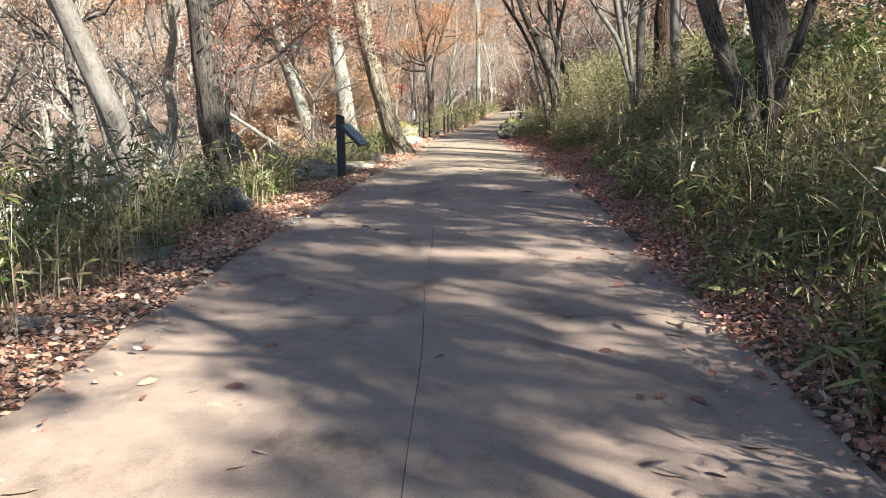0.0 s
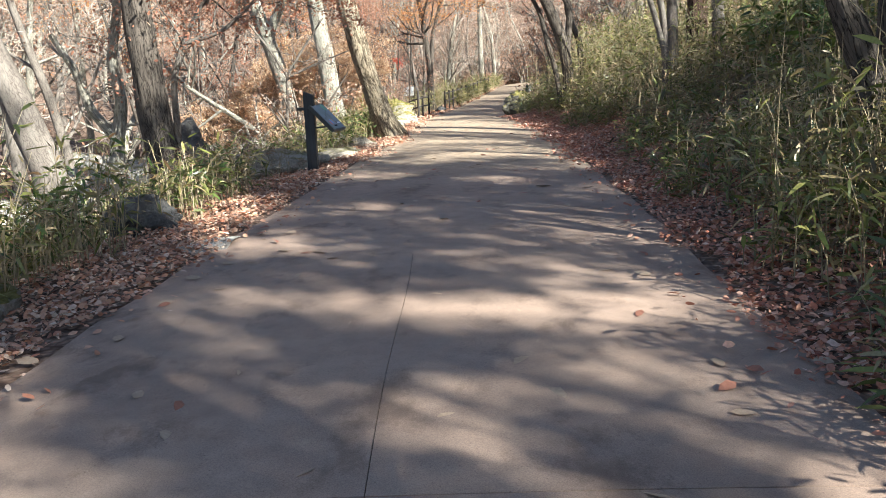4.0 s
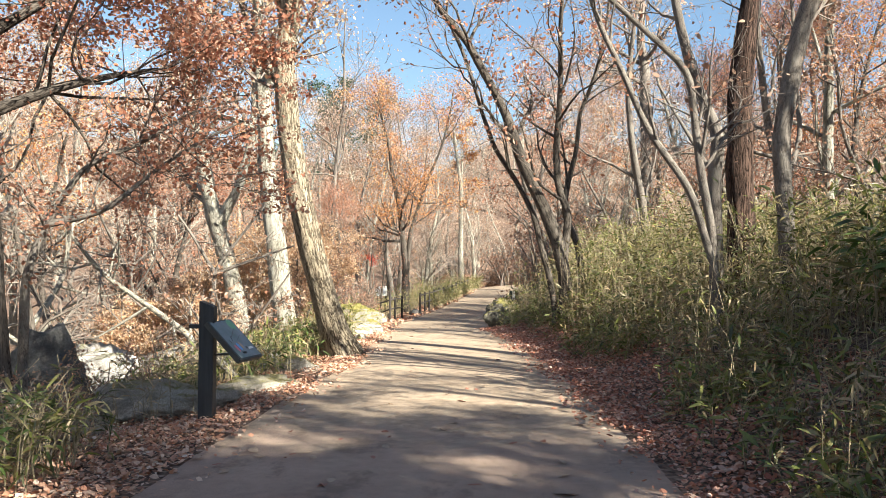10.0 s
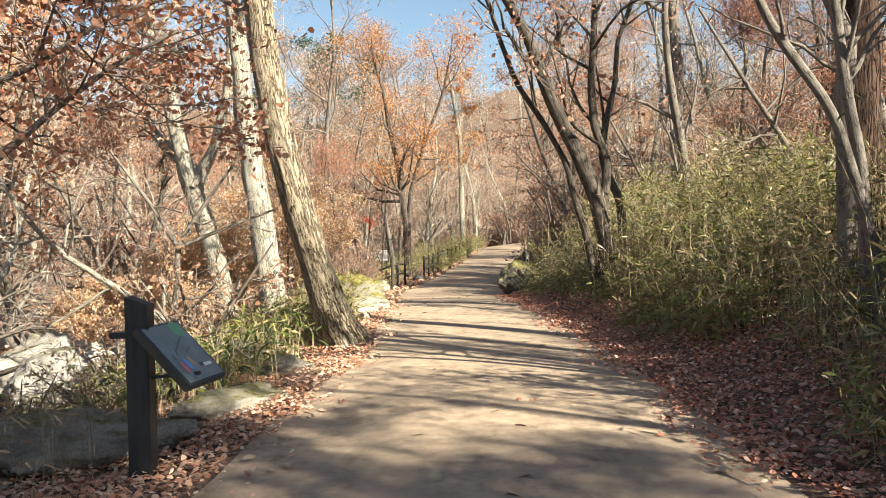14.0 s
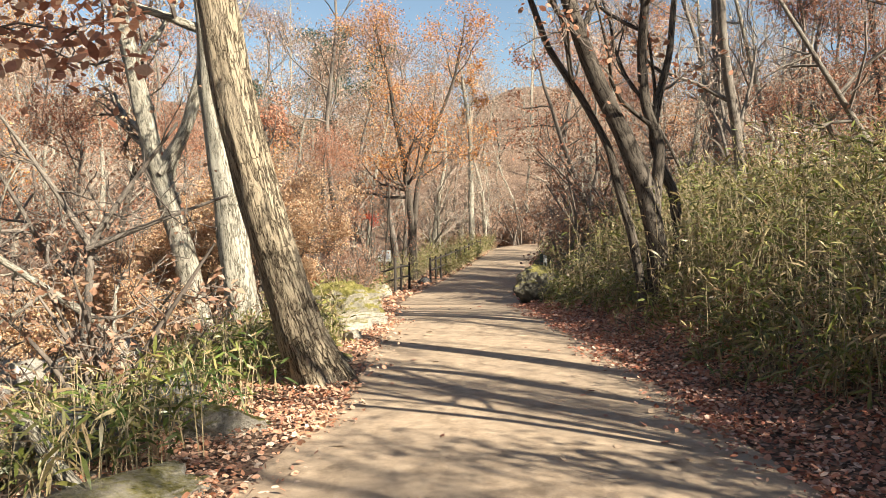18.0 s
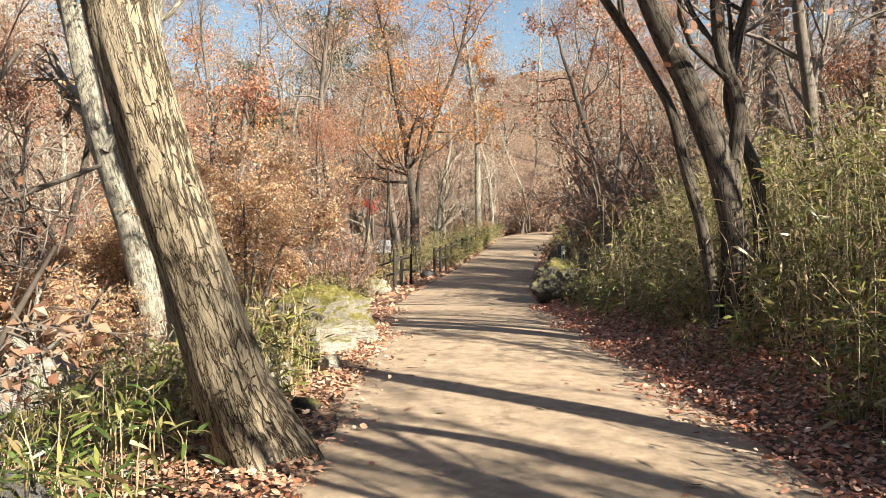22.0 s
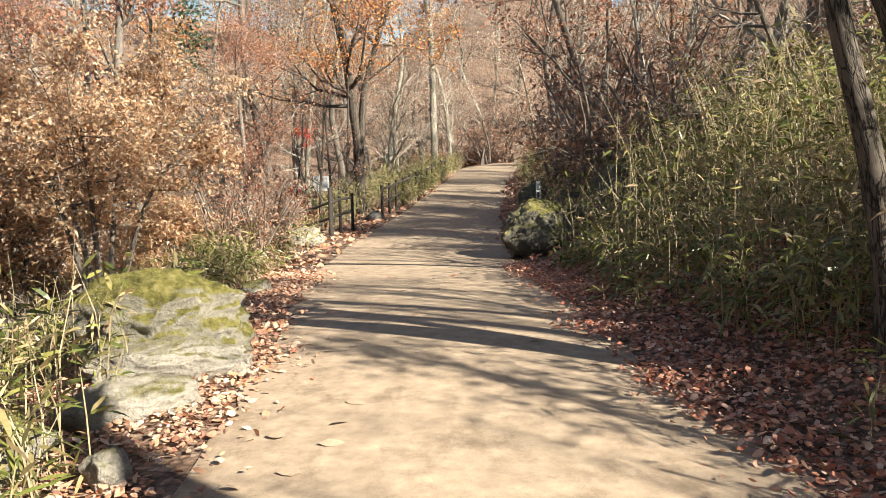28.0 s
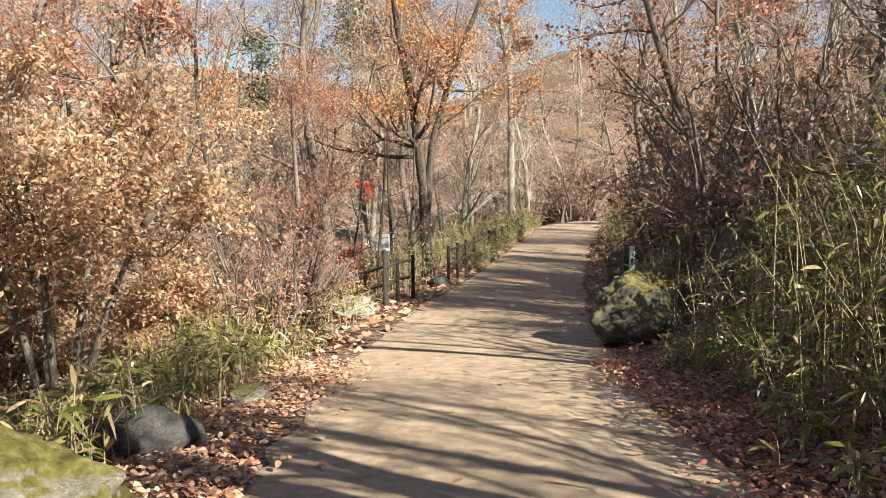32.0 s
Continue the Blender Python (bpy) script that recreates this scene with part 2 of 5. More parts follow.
def path_mat(name):
    """Worn brown-grey paving: fine grit, broad stains, dusty sand blown over it further on."""
    m, nt, b, out = nodes(name)
    vec = coords(nt, (1, 1, 1))
    broad, mid = noise_tex(nt, vec, 0.7, 5, 0.6), noise_tex(nt, vec, 7, 6, 0.65)
    fine = noise_tex(nt, vec, 160, 4, 0.8)
    c = ramp(nt, broad, [(0.3, (0.275, 0.195, 0.15)), (0.7, (0.37, 0.27, 0.208))])
    sand = ramp(nt, mid, [(0.3, (0.295, 0.22, 0.155)), (0.7, (0.415, 0.318, 0.228))])
    sep, ad = nt.nodes.new("ShaderNodeSeparateXYZ"), nt.nodes.new("ShaderNodeMath")
    tc = nt.nodes.new("ShaderNodeTexCoord")
    nt.links.new(tc.outputs["Object"], sep.inputs[0])
    rng = node(nt, "ShaderNodeMapRange")
    rng.inputs[1].default_value, rng.inputs[2].default_value, rng.inputs[3].default_value, rng.inputs[4].default_value = 12.5, 17.0, -0.25, 0.3
    nt.links.new(sep.outputs["Y"], rng.inputs[0])
    nt.links.new(rng.outputs[0], ad.inputs[0])
    nt.links.new(noise_tex(nt, vec, 1.6, 6, 0.7), ad.inputs[1])
    c = mix(nt, "MIX", ramp(nt, ad.outputs[0], [(0.4, (0, 0, 0)), (0.62, (1, 1, 1))]), c, sand)
    c = mix(nt, "MULTIPLY", 0.55, c, ramp(nt, mid, [(0.3, (0.72, 0.72, 0.72)), (0.7, (1.15, 1.15, 1.15))]))
    c = mix(nt, "MULTIPLY", 0.8, c, ramp(nt, fine, [(0.25, (0.5, 0.5, 0.5)), (0.75, (1.4, 1.4, 1.4))]))
    blot = noise_tex(nt, coords(nt, (1, 0.6, 1)), 2.3, 7, 0.7)
    c = mix(nt, "MULTIPLY", 0.8, c, ramp(nt, blot, [(0.36, (0.62, 0.60, 0.58)), (0.46, (1, 1, 1)), (0.62, (1, 1, 1)), (0.72, (1.12, 1.1, 1.06))]))
    spots_ = node(nt, "ShaderNodeTexVoronoi", Scale=28.0)
    nt.links.new(vec, spots_.inputs["Vector"])
    c = mix(nt, "MULTIPLY", 0.6, c, ramp(nt, spots_.outputs["Distance"], [(0.05, (0.45, 0.42, 0.4)), (0.13, (1, 1, 1))]))
    nt.links.new(c, b.inputs["Base Color"])
    b.inputs["Roughness"].default_value = 0.85
    b.inputs["Specular IOR Level"].default_value = 0.3
    bump(nt, b, mix(nt, "MIX", 0.4, fine, mid), 0.35, 0.006)
    return m


PATH = path_mat("worn_paving")
JOINT = ground_mat("joint_dirt", [(0.3, (0.05, 0.038, 0.03)), (0.7, (0.1, 0.075, 0.055))], 6)
FOREST = litter_mat("forest_floor", [(0.0, (0.10, 0.064, 0.048)), (0.25, (0.235, 0.16, 0.12)), (0.45, (0.15, 0.096, 0.07)), (0.65, (0.34, 0.25, 0.195)), (0.85, (0.22, 0.138, 0.096)), (1.0, (0.44, 0.345, 0.28))], 17)
BARK_DARK = bark_mat("dark_furrowed_bark", (0.014, 0.011, 0.009), (0.055, 0.045, 0.037), (0.12, 0.10, 0.083), 0.2, 26, 0.8, None, 1.2, 0.02, 5.0)
BARK_OAK = bark_mat("plated_oak_bark", (0.045, 0.033, 0.023), (0.18, 0.138, 0.096), (0.36, 0.295, 0.21), 0.2, 28, 1.0, (0.38, 0.315, 0.235), 1.7, 0.045, 7.0, 0.7)
BARK_PALE = bark_mat("pale_grey_bark", (0.085, 0.075, 0.058), (0.22, 0.20, 0.155), (0.37, 0.34, 0.28), 0.2, 26, 0.9, (0.43, 0.405, 0.345), 1.3, 0.03, 6.0)
BARK_GREY = bark_mat("grey_brown_bark", (0.075, 0.062, 0.052), (0.125, 0.105, 0.09), (0.19, 0.163, 0.14), 0.3, 30, 0.6, (0.24, 0.215, 0.185), 1.0, 0.012, 2.0)
BARK_RED = bark_mat("stringy_reddish_bark", (0.012, 0.008, 0.006), (0.05, 0.03, 0.023), (0.105, 0.066, 0.05), 0.08, 26, 1.0)
TWIG = plain_mat("grey_brown_twig", (0.07, 0.055, 0.046), (0.22, 0.18, 0.15), 0.9, 9)
TWIG_PALE = plain_mat("pale_twig", (0.22, 0.18, 0.145), (0.42, 0.36, 0.30), 0.9, 9)
LEAF_TAN = leaf_mat("tan_oak_leaf", [(0.65, 0.45, 0.28), (0.76, 0.58, 0.40), (0.48, 0.275, 0.15), (0.81, 0.66, 0.49), (0.63, 0.39, 0.225), (0.38, 0.20, 0.11), (0.71, 0.50, 0.31)], 0.5, 0.5)
LEAF_RUST = leaf_mat("rust_leaf", [(0.36, 0.20, 0.13), (0.44, 0.285, 0.195), (0.26, 0.125, 0.08), (0.53, 0.39, 0.29), (0.34, 0.165, 0.10), (0.42, 0.26, 0.175)])
LEAF_ORANGE = leaf_mat("orange_leaf", [(0.55, 0.21, 0.07), (0.62, 0.31, 0.11), (0.40, 0.125, 0.05), (0.66, 0.42, 0.18), (0.50, 0.17, 0.06)])
LEAF_RUSSET = leaf_mat("russet_leaf", [(0.42, 0.175, 0.105), (0.50, 0.26, 0.165), (0.30, 0.105, 0.065), (0.56, 0.35, 0.24), (0.40, 0.15, 0.08)])
# leaf browns paler and greyer than LEAF_RUST, for far and some nearer trees
LEAF_FAR = leaf_mat("pale_far_leaf", [(0.40, 0.28, 0.20), (0.50, 0.38, 0.29), (0.30, 0.19, 0.13), (0.54, 0.43, 0.35), (0.40, 0.24, 0.155)])
LEAF_RED = leaf_mat("red_maple_leaf", [(0.50, 0.07, 0.05), (0.60, 0.13, 0.07), (0.38, 0.05, 0.045), (0.62, 0.20, 0.11)])
LEAF_PINE = leaf_mat("pine_needle", [(0.03, 0.055, 0.03), (0.06, 0.09, 0.045), (0.04, 0.07, 0.05)], 0.5, 0.15)
SASA = leaf_mat("dwarf_bamboo_leaf", [(0.074, 0.098, 0.023), (0.138, 0.162, 0.037), (0.26, 0.275, 0.07), (0.43, 0.32, 0.16), (0.055, 0.07, 0.018), (0.20, 0.12, 0.064), (0.22, 0.24, 0.057), (0.48, 0.37, 0.20), (0.12, 0.147, 0.035), (0.34, 0.32, 0.095), (0.062, 0.08, 0.02), (0.175, 0.20, 0.048)], 0.38, 0.34, 0.5)
SASA_GREEN = leaf_mat("broad_bamboo_leaf", [(0.05, 0.083, 0.021), (0.09, 0.138, 0.032), (0.16, 0.21, 0.053), (0.31, 0.28, 0.11), (0.036, 0.056, 0.015), (0.106, 0.163, 0.037), (0.07, 0.112, 0.027)], 0.36, 0.3, 0.5)
SASA_STALK = plain_mat("bamboo_stalk", (0.16, 0.125, 0.065), (0.38, 0.305, 0.185), 0.6, 12)
STRAW = leaf_mat("dry_straw", [(0.50, 0.38, 0.22), (0.38, 0.27, 0.15), (0.60, 0.47, 0.30)], 0.7, 0.25)
LITTER = leaf_mat("fallen_leaf_litter", [(0.42, 0.20, 0.125), (0.58, 0.35, 0.235), (0.28, 0.115, 0.075), (0.66, 0.48, 0.35), (0.46, 0.19, 0.11), (0.60, 0.32, 0.19), (0.72, 0.57, 0.45), (0.52, 0.27, 0.17)], 0.7, 0.15)
LITTER_RED = leaf_mat("reddish_leaf_litter", [(0.50, 0.195, 0.115), (0.66, 0.36, 0.245), (0.28, 0.085, 0.052), (0.78, 0.57, 0.45), (0.44, 0.145, 0.085), (0.72, 0.45, 0.33), (0.35, 0.12, 0.075), (0.60, 0.27, 0.165)], 0.7, 0.2)
LEAF_PALE = leaf_mat("pale_dry_leaf", [(0.50, 0.40, 0.30), (0.34, 0.23, 0.15), (0.44, 0.33, 0.22)], 0.7, 0.1)
ROCK_PALE = rock_mat("pale_granite", (0.22, 0.19, 0.155), (0.40, 0.36, 0.30), (0.56, 0.51, 0.44), 0.12)
# pale granite whitened further: full sun on the stream put into the colour
ROCK_WHITE = rock_mat("sunlit_pale_granite", (0.22, 0.20, 0.175), (0.42, 0.39, 0.35), (0.60, 0.565, 0.515), 0.05)
GRAVEL = ground_mat("pale_stream_gravel", [(0.3, (0.32, 0.285, 0.245)), (0.5, (0.50, 0.465, 0.415)), (0.7, (0.64, 0.605, 0.55))], 2.2, 18, strength=1.0, distance=0.06)
ROCK_MOSS = rock_mat("mossy_stone", (0.15, 0.135, 0.11), (0.32, 0.29, 0.24), (0.50, 0.455, 0.385), 0.38)
ROCK_MOSS_RICH = rock_mat("thickly_mossed_stone", (0.16, 0.145, 0.115), (0.30, 0.275, 0.22), (0.44, 0.405, 0.33), 0.95)
ROCK_MOSS_WILD = rock_mat("moss_cloaked_stone", (0.06, 0.056, 0.045), (0.13, 0.12, 0.095), (0.22, 0.20, 0.16), 0.42)
ROCK_DARK = rock_mat("dark_stone", (0.07, 0.068, 0.065), (0.14, 0.135, 0.13), (0.24, 0.23, 0.215))
ROCK_MOSS_DARK = rock_mat("dark_mossy_stone", (0.05, 0.047, 0.04), (0.11, 0.10, 0.085), (0.2, 0.185, 0.15), 0.35)
WOOD_DARK = plain_mat("dark_stained_wood", (0.012, 0.012, 0.014), (0.035, 0.034, 0.036), 0.6, 30, (1, 1, 0.08), 0.4)
WOOD_FENCE = plain_mat("weathered_fence_wood", (0.015, 0.012, 0.01), (0.05, 0.039, 0.032), 0.85, 25, (1, 1, 0.1), 0.5)
METAL_DARK = plain_mat("painted_dark_metal", (0.02, 0.023, 0.024), (0.04, 0.044, 0.045), 0.4, 40)
WHITE = plain_mat("white_painted_metal", (0.72, 0.74, 0.73), (0.82, 0.83, 0.82), 0.5, 15)
GREEN_DARK = plain_mat("dark_green_paint", (0.02, 0.045, 0.035), (0.035, 0.06, 0.05), 0.5, 15)

# ---- mesh tools ----


def hash01(ix, iy, iz):
    h = np.sin(ix * 127.1 + iy * 311.7 + iz * 74.7) * 43758.5453
    return h - np.floor(h)


def vnoise(p):
    """Smooth value noise, -1 to 1, at points (n, 3)."""
    i = np.floor(p)
    f = p - i
    f = f * f * (3 - 2 * f)
    out = np.zeros(len(p))
    for a in (0, 1):
        for b in (0, 1):
            for c in (0, 1):
                w = (f[:, 0] if a else 1 - f[:, 0]) * (f[:, 1] if b else 1 - f[:, 1]) * (f[:, 2] if c else 1 - f[:, 2])
                out += w * hash01(i[:, 0] + a, i[:, 1] + b, i[:, 2] + c)
    return out * 2 - 1


def vnoise2(x, y):
    shape = np.shape(x)
    p = np.stack([np.ravel(x), np.ravel(y), np.zeros(np.size(x))], 1)
    return vnoise(p).reshape(shape)


def make_mesh(name, verts, quads=None, tris=None, mat=None, smooth=False, along=None):
    me = bpy.data.meshes.new(name)
    q = np.zeros((0, 4), int) if quads is None else np.asarray(quads, int)
    t = np.zeros((0, 3), int) if tris is None else np.asarray(tris, int)
    verts = np.asarray(verts, dtype=np.float32).reshape(-1, 3)
    me.vertices.add(len(verts))
    me.vertices.foreach_set("co", verts.ravel())
    loops = np.concatenate([q.ravel(), t.ravel()]).astype(np.int32)
    me.loops.add(len(loops))
    me.loops.foreach_set("vertex_index", loops)
    starts = np.concatenate([np.arange(len(q)) * 4, len(q) * 4 + np.arange(len(t)) * 3]).astype(np.int32)
    me.polygons.add(len(starts))
    me.polygons.foreach_set("loop_start", starts)
    me.update(calc_edges=True)
    me.polygons.foreach_set("use_smooth", np.full(len(starts), bool(smooth)))
    if along is not None:
        me.attributes.new("along", "FLOAT_VECTOR", "POINT").data.foreach_set("vector", np.asarray(along, dtype=np.float32).ravel())
    if mat:
        me.materials.append(mat)
    return me


def mesh_part(name, me, parent=None, label=""):
    ob = new(name, me)
    if parent:
        ob.parent = parent
    if label:
        ob["label"] = label
    return ob


def part(name, bm, material, parent, label=""):
    """One bmesh as one mesh object under a thing or a part."""
    me = bpy.data.meshes.new(name)
    bm.to_mesh(me)
    bm.free()
    me.materials.append(material)
    return mesh_part(name, me, parent, label)


def block(sx, sy, sz, m=None, bevel=0.008):
    """A bevelled box standing on its base, at the pose m."""
    bm = bmesh.new()
    bmesh.ops.create_cube(bm, size=1)
    bmesh.ops.scale(bm, vec=(sx, sy, sz), verts=bm.verts)
    bmesh.ops.translate(bm, vec=(0, 0, sz / 2), verts=bm.verts)
    if bevel:
        bmesh.ops.bevel(bm, geom=bm.edges[:], offset=bevel, segments=2, affect="EDGES")
    if m is not None:
        bmesh.ops.transform(bm, matrix=m, verts=bm.verts)
    return bm


def rod(a, b, r0, r1=None, sides=10):
    """A round bar from a to b."""
    a, b = Vector(a), Vector(b)
    bm = bmesh.new()
    bmesh.ops.create_cone(bm, cap_ends=True, segments=sides, radius1=r0, radius2=r0 if r1 is None else r1, depth=(b - a).length)
    m = Matrix.Translation((a + b) / 2) @ (b - a).to_track_quat("Z", "Y").to_matrix().to_4x4()
    bmesh.ops.transform(bm, matrix=m, verts=bm.verts)
    return bm


def unit(v):
    return v / np.maximum(np.linalg.norm(v, axis=-1, keepdims=True), 1e-9)


def tubes(P, R, sides=4):
    """Tapered tubes along n polylines of k points: vertices and quads."""
    n, k, _ = P.shape
    T = unit(np.gradient(P, axis=1))
    D = unit(P[:, -1] - P[:, 0])
    ref = np.where(np.abs(D[:, 2:3]) < 0.8, np.array([[0, 0, 1.0]]), np.array([[1.0, 0, 0]]))
    ref = np.repeat(ref[:, None, :], k, 1)
    A = unit(ref - (ref * T).sum(-1, keepdims=True) * T)
    B = np.cross(T, A)
    ang = np.arange(sides) / sides * 2 * np.pi
    V = P[:, :, None, :] + R[:, :, None, None] * (np.cos(ang)[None, None, :, None] * A[:, :, None, :] + np.sin(ang)[None, None, :, None] * B[:, :, None, :])
    idx = np.arange(n * k * sides).reshape(n, k, sides)
    nxt = np.roll(idx, -1, 2)
    Q = np.stack([idx[:, :-1], nxt[:, :-1], nxt[:, 1:], idx[:, 1:]], -1).reshape(-1, 4)
    return V.reshape(-1, 3), Q


def stem_coords(P, R, sides):
    """For bark: place round the stem and length along it, for the vertices that tubes() gives."""
    n, k, _ = P.shape
    s = np.concatenate([np.zeros((n, 1)), np.cumsum(np.linalg.norm(np.diff(P, axis=1), axis=2), axis=1)], 1) + np.arange(n)[:, None] * 3.7
    ang = np.arange(sides) / sides * 2 * np.pi
    r = np.repeat(R.mean(1, keepdims=True), k, 1)[:, :, None]
    return np.stack([r * np.cos(ang), r * np.sin(ang), np.repeat(s[:, :, None], sides, 2)], -1).reshape(-1, 3)


def leaves_small(P, D, N, L, W, fold=0.25):
    """Folded four-point leaves: vertices and triangles."""
    S = unit(np.cross(D, N))
    N = np.cross(S, D)
    L, W = L[:, None], W[:, None]
    V = np.stack([P, P + D * L * 0.48 - S * W + N * W * fold * 2, P + D * L - N * L * 0.12, P + D * L * 0.48 + S * W + N * W * fold * 2], 1)
    i = np.arange(len(P))[:, None] * 4
    T = np.concatenate([i + [0, 2, 1], i + [0, 3, 2]], 0)
    return V.reshape(-1, 3), T


def leaves_lobed(P, D, N, L, W, rng):
    """Curled leaves with a waist, for litter that lies near the walk."""
    S = unit(np.cross(D, N))
    N = np.cross(S, D)
    L, W = L[:, None], W[:, None]
    c = rng.uniform(-0.1, 0.5, (len(P), 1))
    V = np.stack([P, P + D * L * 0.3 - S * W * 0.8 + N * W * c, P + D * L * 0.3 + S * W * 0.8 + N * W * c,
                  P + D * L * 0.68 - S * W + N * W * c * 1.6, P + D * L * 0.68 + S * W + N * W * c * 1.6, P + D * L + N * L * c * 0.3], 1)
    i = np.arange(len(P))[:, None] * 6
    T = np.concatenate([i + [0, 2, 1], i + [3, 4, 5]], 0)
    Q = i + [1, 2, 4, 3]
    return V.reshape(-1, 3), Q, T


def leaves_blade(P, D, L, W, droop, roll):
    """Long bamboo leaves that bend over towards the tip: vertices, quads, triangles."""
    Z = np.array([[0, 0, 1.0]])
    S = unit(np.cross(D, Z + 0.01))
    S = S * np.cos(roll)[:, None] + np.cross(D, S) * np.sin(roll)[:, None]
    L, W, droop = L[:, None], W[:, None], droop[:, None]

    def at(u):
        return P + D * L * u - Z * L * droop * u * u
    V = np.stack([P, at(0.3) - S * W, at(0.3) + S * W, at(0.7) - S * W * 0.75, at(0.7) + S * W * 0.75, at(1.0)], 1)
    i = np.arange(len(P))[:, None] * 6
    return V.reshape(-1, 3), i + [1, 2, 4, 3], np.concatenate([i + [0, 2, 1], i + [3, 4, 5]], 0)


# ---- the lie of the land ----
EDGE_Y = [-30, 4, 7, 10, 14, 18, 21.5, 26, 30, 34, 38, 44, 57, 76, 84, 92, 140]
LEFT_X = [-2.4, -2.15, -2.02, -1.88, -1.53, -1.15, -0.82, -0.70, -0.80, -0.95, -0.80, 0.16, 2.2, 5.2, 8.0, 13, 60]
RIGHT_Y = [-30, 4, 7, 10, 14, 18, 21, 25, 29, 34, 37, 44, 57, 74, 82, 90, 140]
RIGHT_X = [1.6, 1.74, 1.9, 2.05, 2.2, 2.33, 2.33, 2.15, 2.1, 2.4, 2.6, 3.4, 5.4, 8.6, 11.6, 17, 64]


def left_edge(y):
    return (np.interp(y - 0.8, EDGE_Y, LEFT_X) + np.interp(y, EDGE_Y, LEFT_X) + np.interp(y + 0.8, EDGE_Y, LEFT_X)) / 3


def right_edge(y):
    return (np.interp(y - 0.8, RIGHT_Y, RIGHT_X) + np.interp(y, RIGHT_Y, RIGHT_X) + np.interp(y + 0.8, RIGHT_Y, RIGHT_X)) / 3


def smooth(a, b, x):
    t = np.clip((x - a) / (b - a), 0, 1)
    return t * t * (3 - 2 * t)


def path_z(y):
    return -0.6 * smooth(26, 38, y) + 0.55 * smooth(44, 78, y) + 0.3 * smooth(78, 110, y)


def land(x, y):
    """Height of the ground: a path along a wooded slope, a bank above it, a stony stream bed below it."""
    x, y = np.asarray(x, float), np.asarray(y, float)
    u, v = left_edge(y) - x, x - right_edge(y)
    z = path_z(y)
    steep = 0.28 + 0.2 * smooth(6, 13, y) - 0.1 * smooth(26, 33, y)
    bank = 0.06 * smooth(0.0, 0.6, v) + steep * np.clip(v - 0.5, 0, 2.4) + 0.18 * np.clip(v - 2.9, 0, 60) + 0.12 * np.clip(v - 62.9, 0, 120)
    dip = -0.08 * smooth(0.1, 0.9, u) - 1.15 * smooth(1.0, 4.2, u) + 0.15 * np.clip(u - 11, 0, 90) + 0.08 * np.clip(u - 101, 0, 120)
    rough = 0.05 * vnoise2(x * 1.7, y * 1.7) + 0.35 * vnoise2(x * 0.23, y * 0.23) * smooth(3, 12, np.maximum(u, v))
    rough = rough * smooth(0.0, 0.7, np.maximum(u, v))
    hill = (0.14 + 0.13 * smooth(-14, 14, x - 0.05 * y)) * np.clip(y - 85, 0, 120) + 0.05 * np.clip(y - 292, 0, 400)
    return z + np.where(u > 0, dip, 0) + np.where(v > 0, bank, 0) + rough + hill * smooth(0, 1, np.maximum(u, v) / 8 + (y - 100) / 30)


def spread(centre, fine, near, far):
    """Coordinates that lie close together near the walk and widen out to the horizon."""
    a = list(np.arange(centre - near, centre + near + 1e-6, fine))
    step, lo, hi = fine, a[0], a[-1]
    while hi < far:
        step *= 1.16
        lo, hi = lo - step, hi + step
        a = [lo] + a + [hi]
    return np.array(a)


def sheet(xs, ys, fn, lower=None):
    X, Y = np.meshgrid(xs, ys)
    Z = fn(X, Y)
    V = np.stack([X, Y, Z], -1).reshape(-1, 3)
    i = np.arange(len(xs) * len(ys)).reshape(len(ys), len(xs))
    Q = np.stack([i[:-1, :-1], i[:-1, 1:], i[1:, 1:], i[1:, :-1]], -1).reshape(-1, 4)
    return V, Q


def ground_fn(X, Y):
    z = land(X, Y)
    inside = np.minimum(X - left_edge(Y), right_edge(Y) - X)
    return z - 0.015 - 0.12 * smooth(0.4, 0.7, inside)


xs, ys = spread(1.0, 0.25, 9, 1500), spread(24, 0.42, 29, 1500)
V, Q = sheet(xs, ys, ground_fn)
tagged(mesh_part("ground", make_mesh("ground", V, Q, mat=FOREST, smooth=True)), "leaf-strewn woodland ground rising to hills on both sides", "ground", kind="structure")

def bed_fn(X, Y):
    u = left_edge(Y) - X
    show = 0.10 * smooth(3.2, 4.6, u) * (1 - smooth(9.0, 11.5, u)) * smooth(1, 6, Y) + 0.10 * vnoise2(X * 0.6, Y * 0.6) + 0.05 * vnoise2(X * 2.1, Y * 2.1)
    return land(X, Y) + show - 0.085


V, Q = sheet(np.arange(-15, -1.5, 0.25), np.arange(0, 62, 0.25), bed_fn)
tagged(mesh_part("stream_bed", make_mesh("stream_bed", V, Q, mat=GRAVEL, smooth=True)), "pale dry stream bed of gravel and bedrock", "stream bed", kind="structure")

# paving: slabs with open joints in the first stretch, then one worn unbroken run
path = tagged(new("path"), "worn brown-grey paved woodland path dusted with sand", "path", kind="structure")


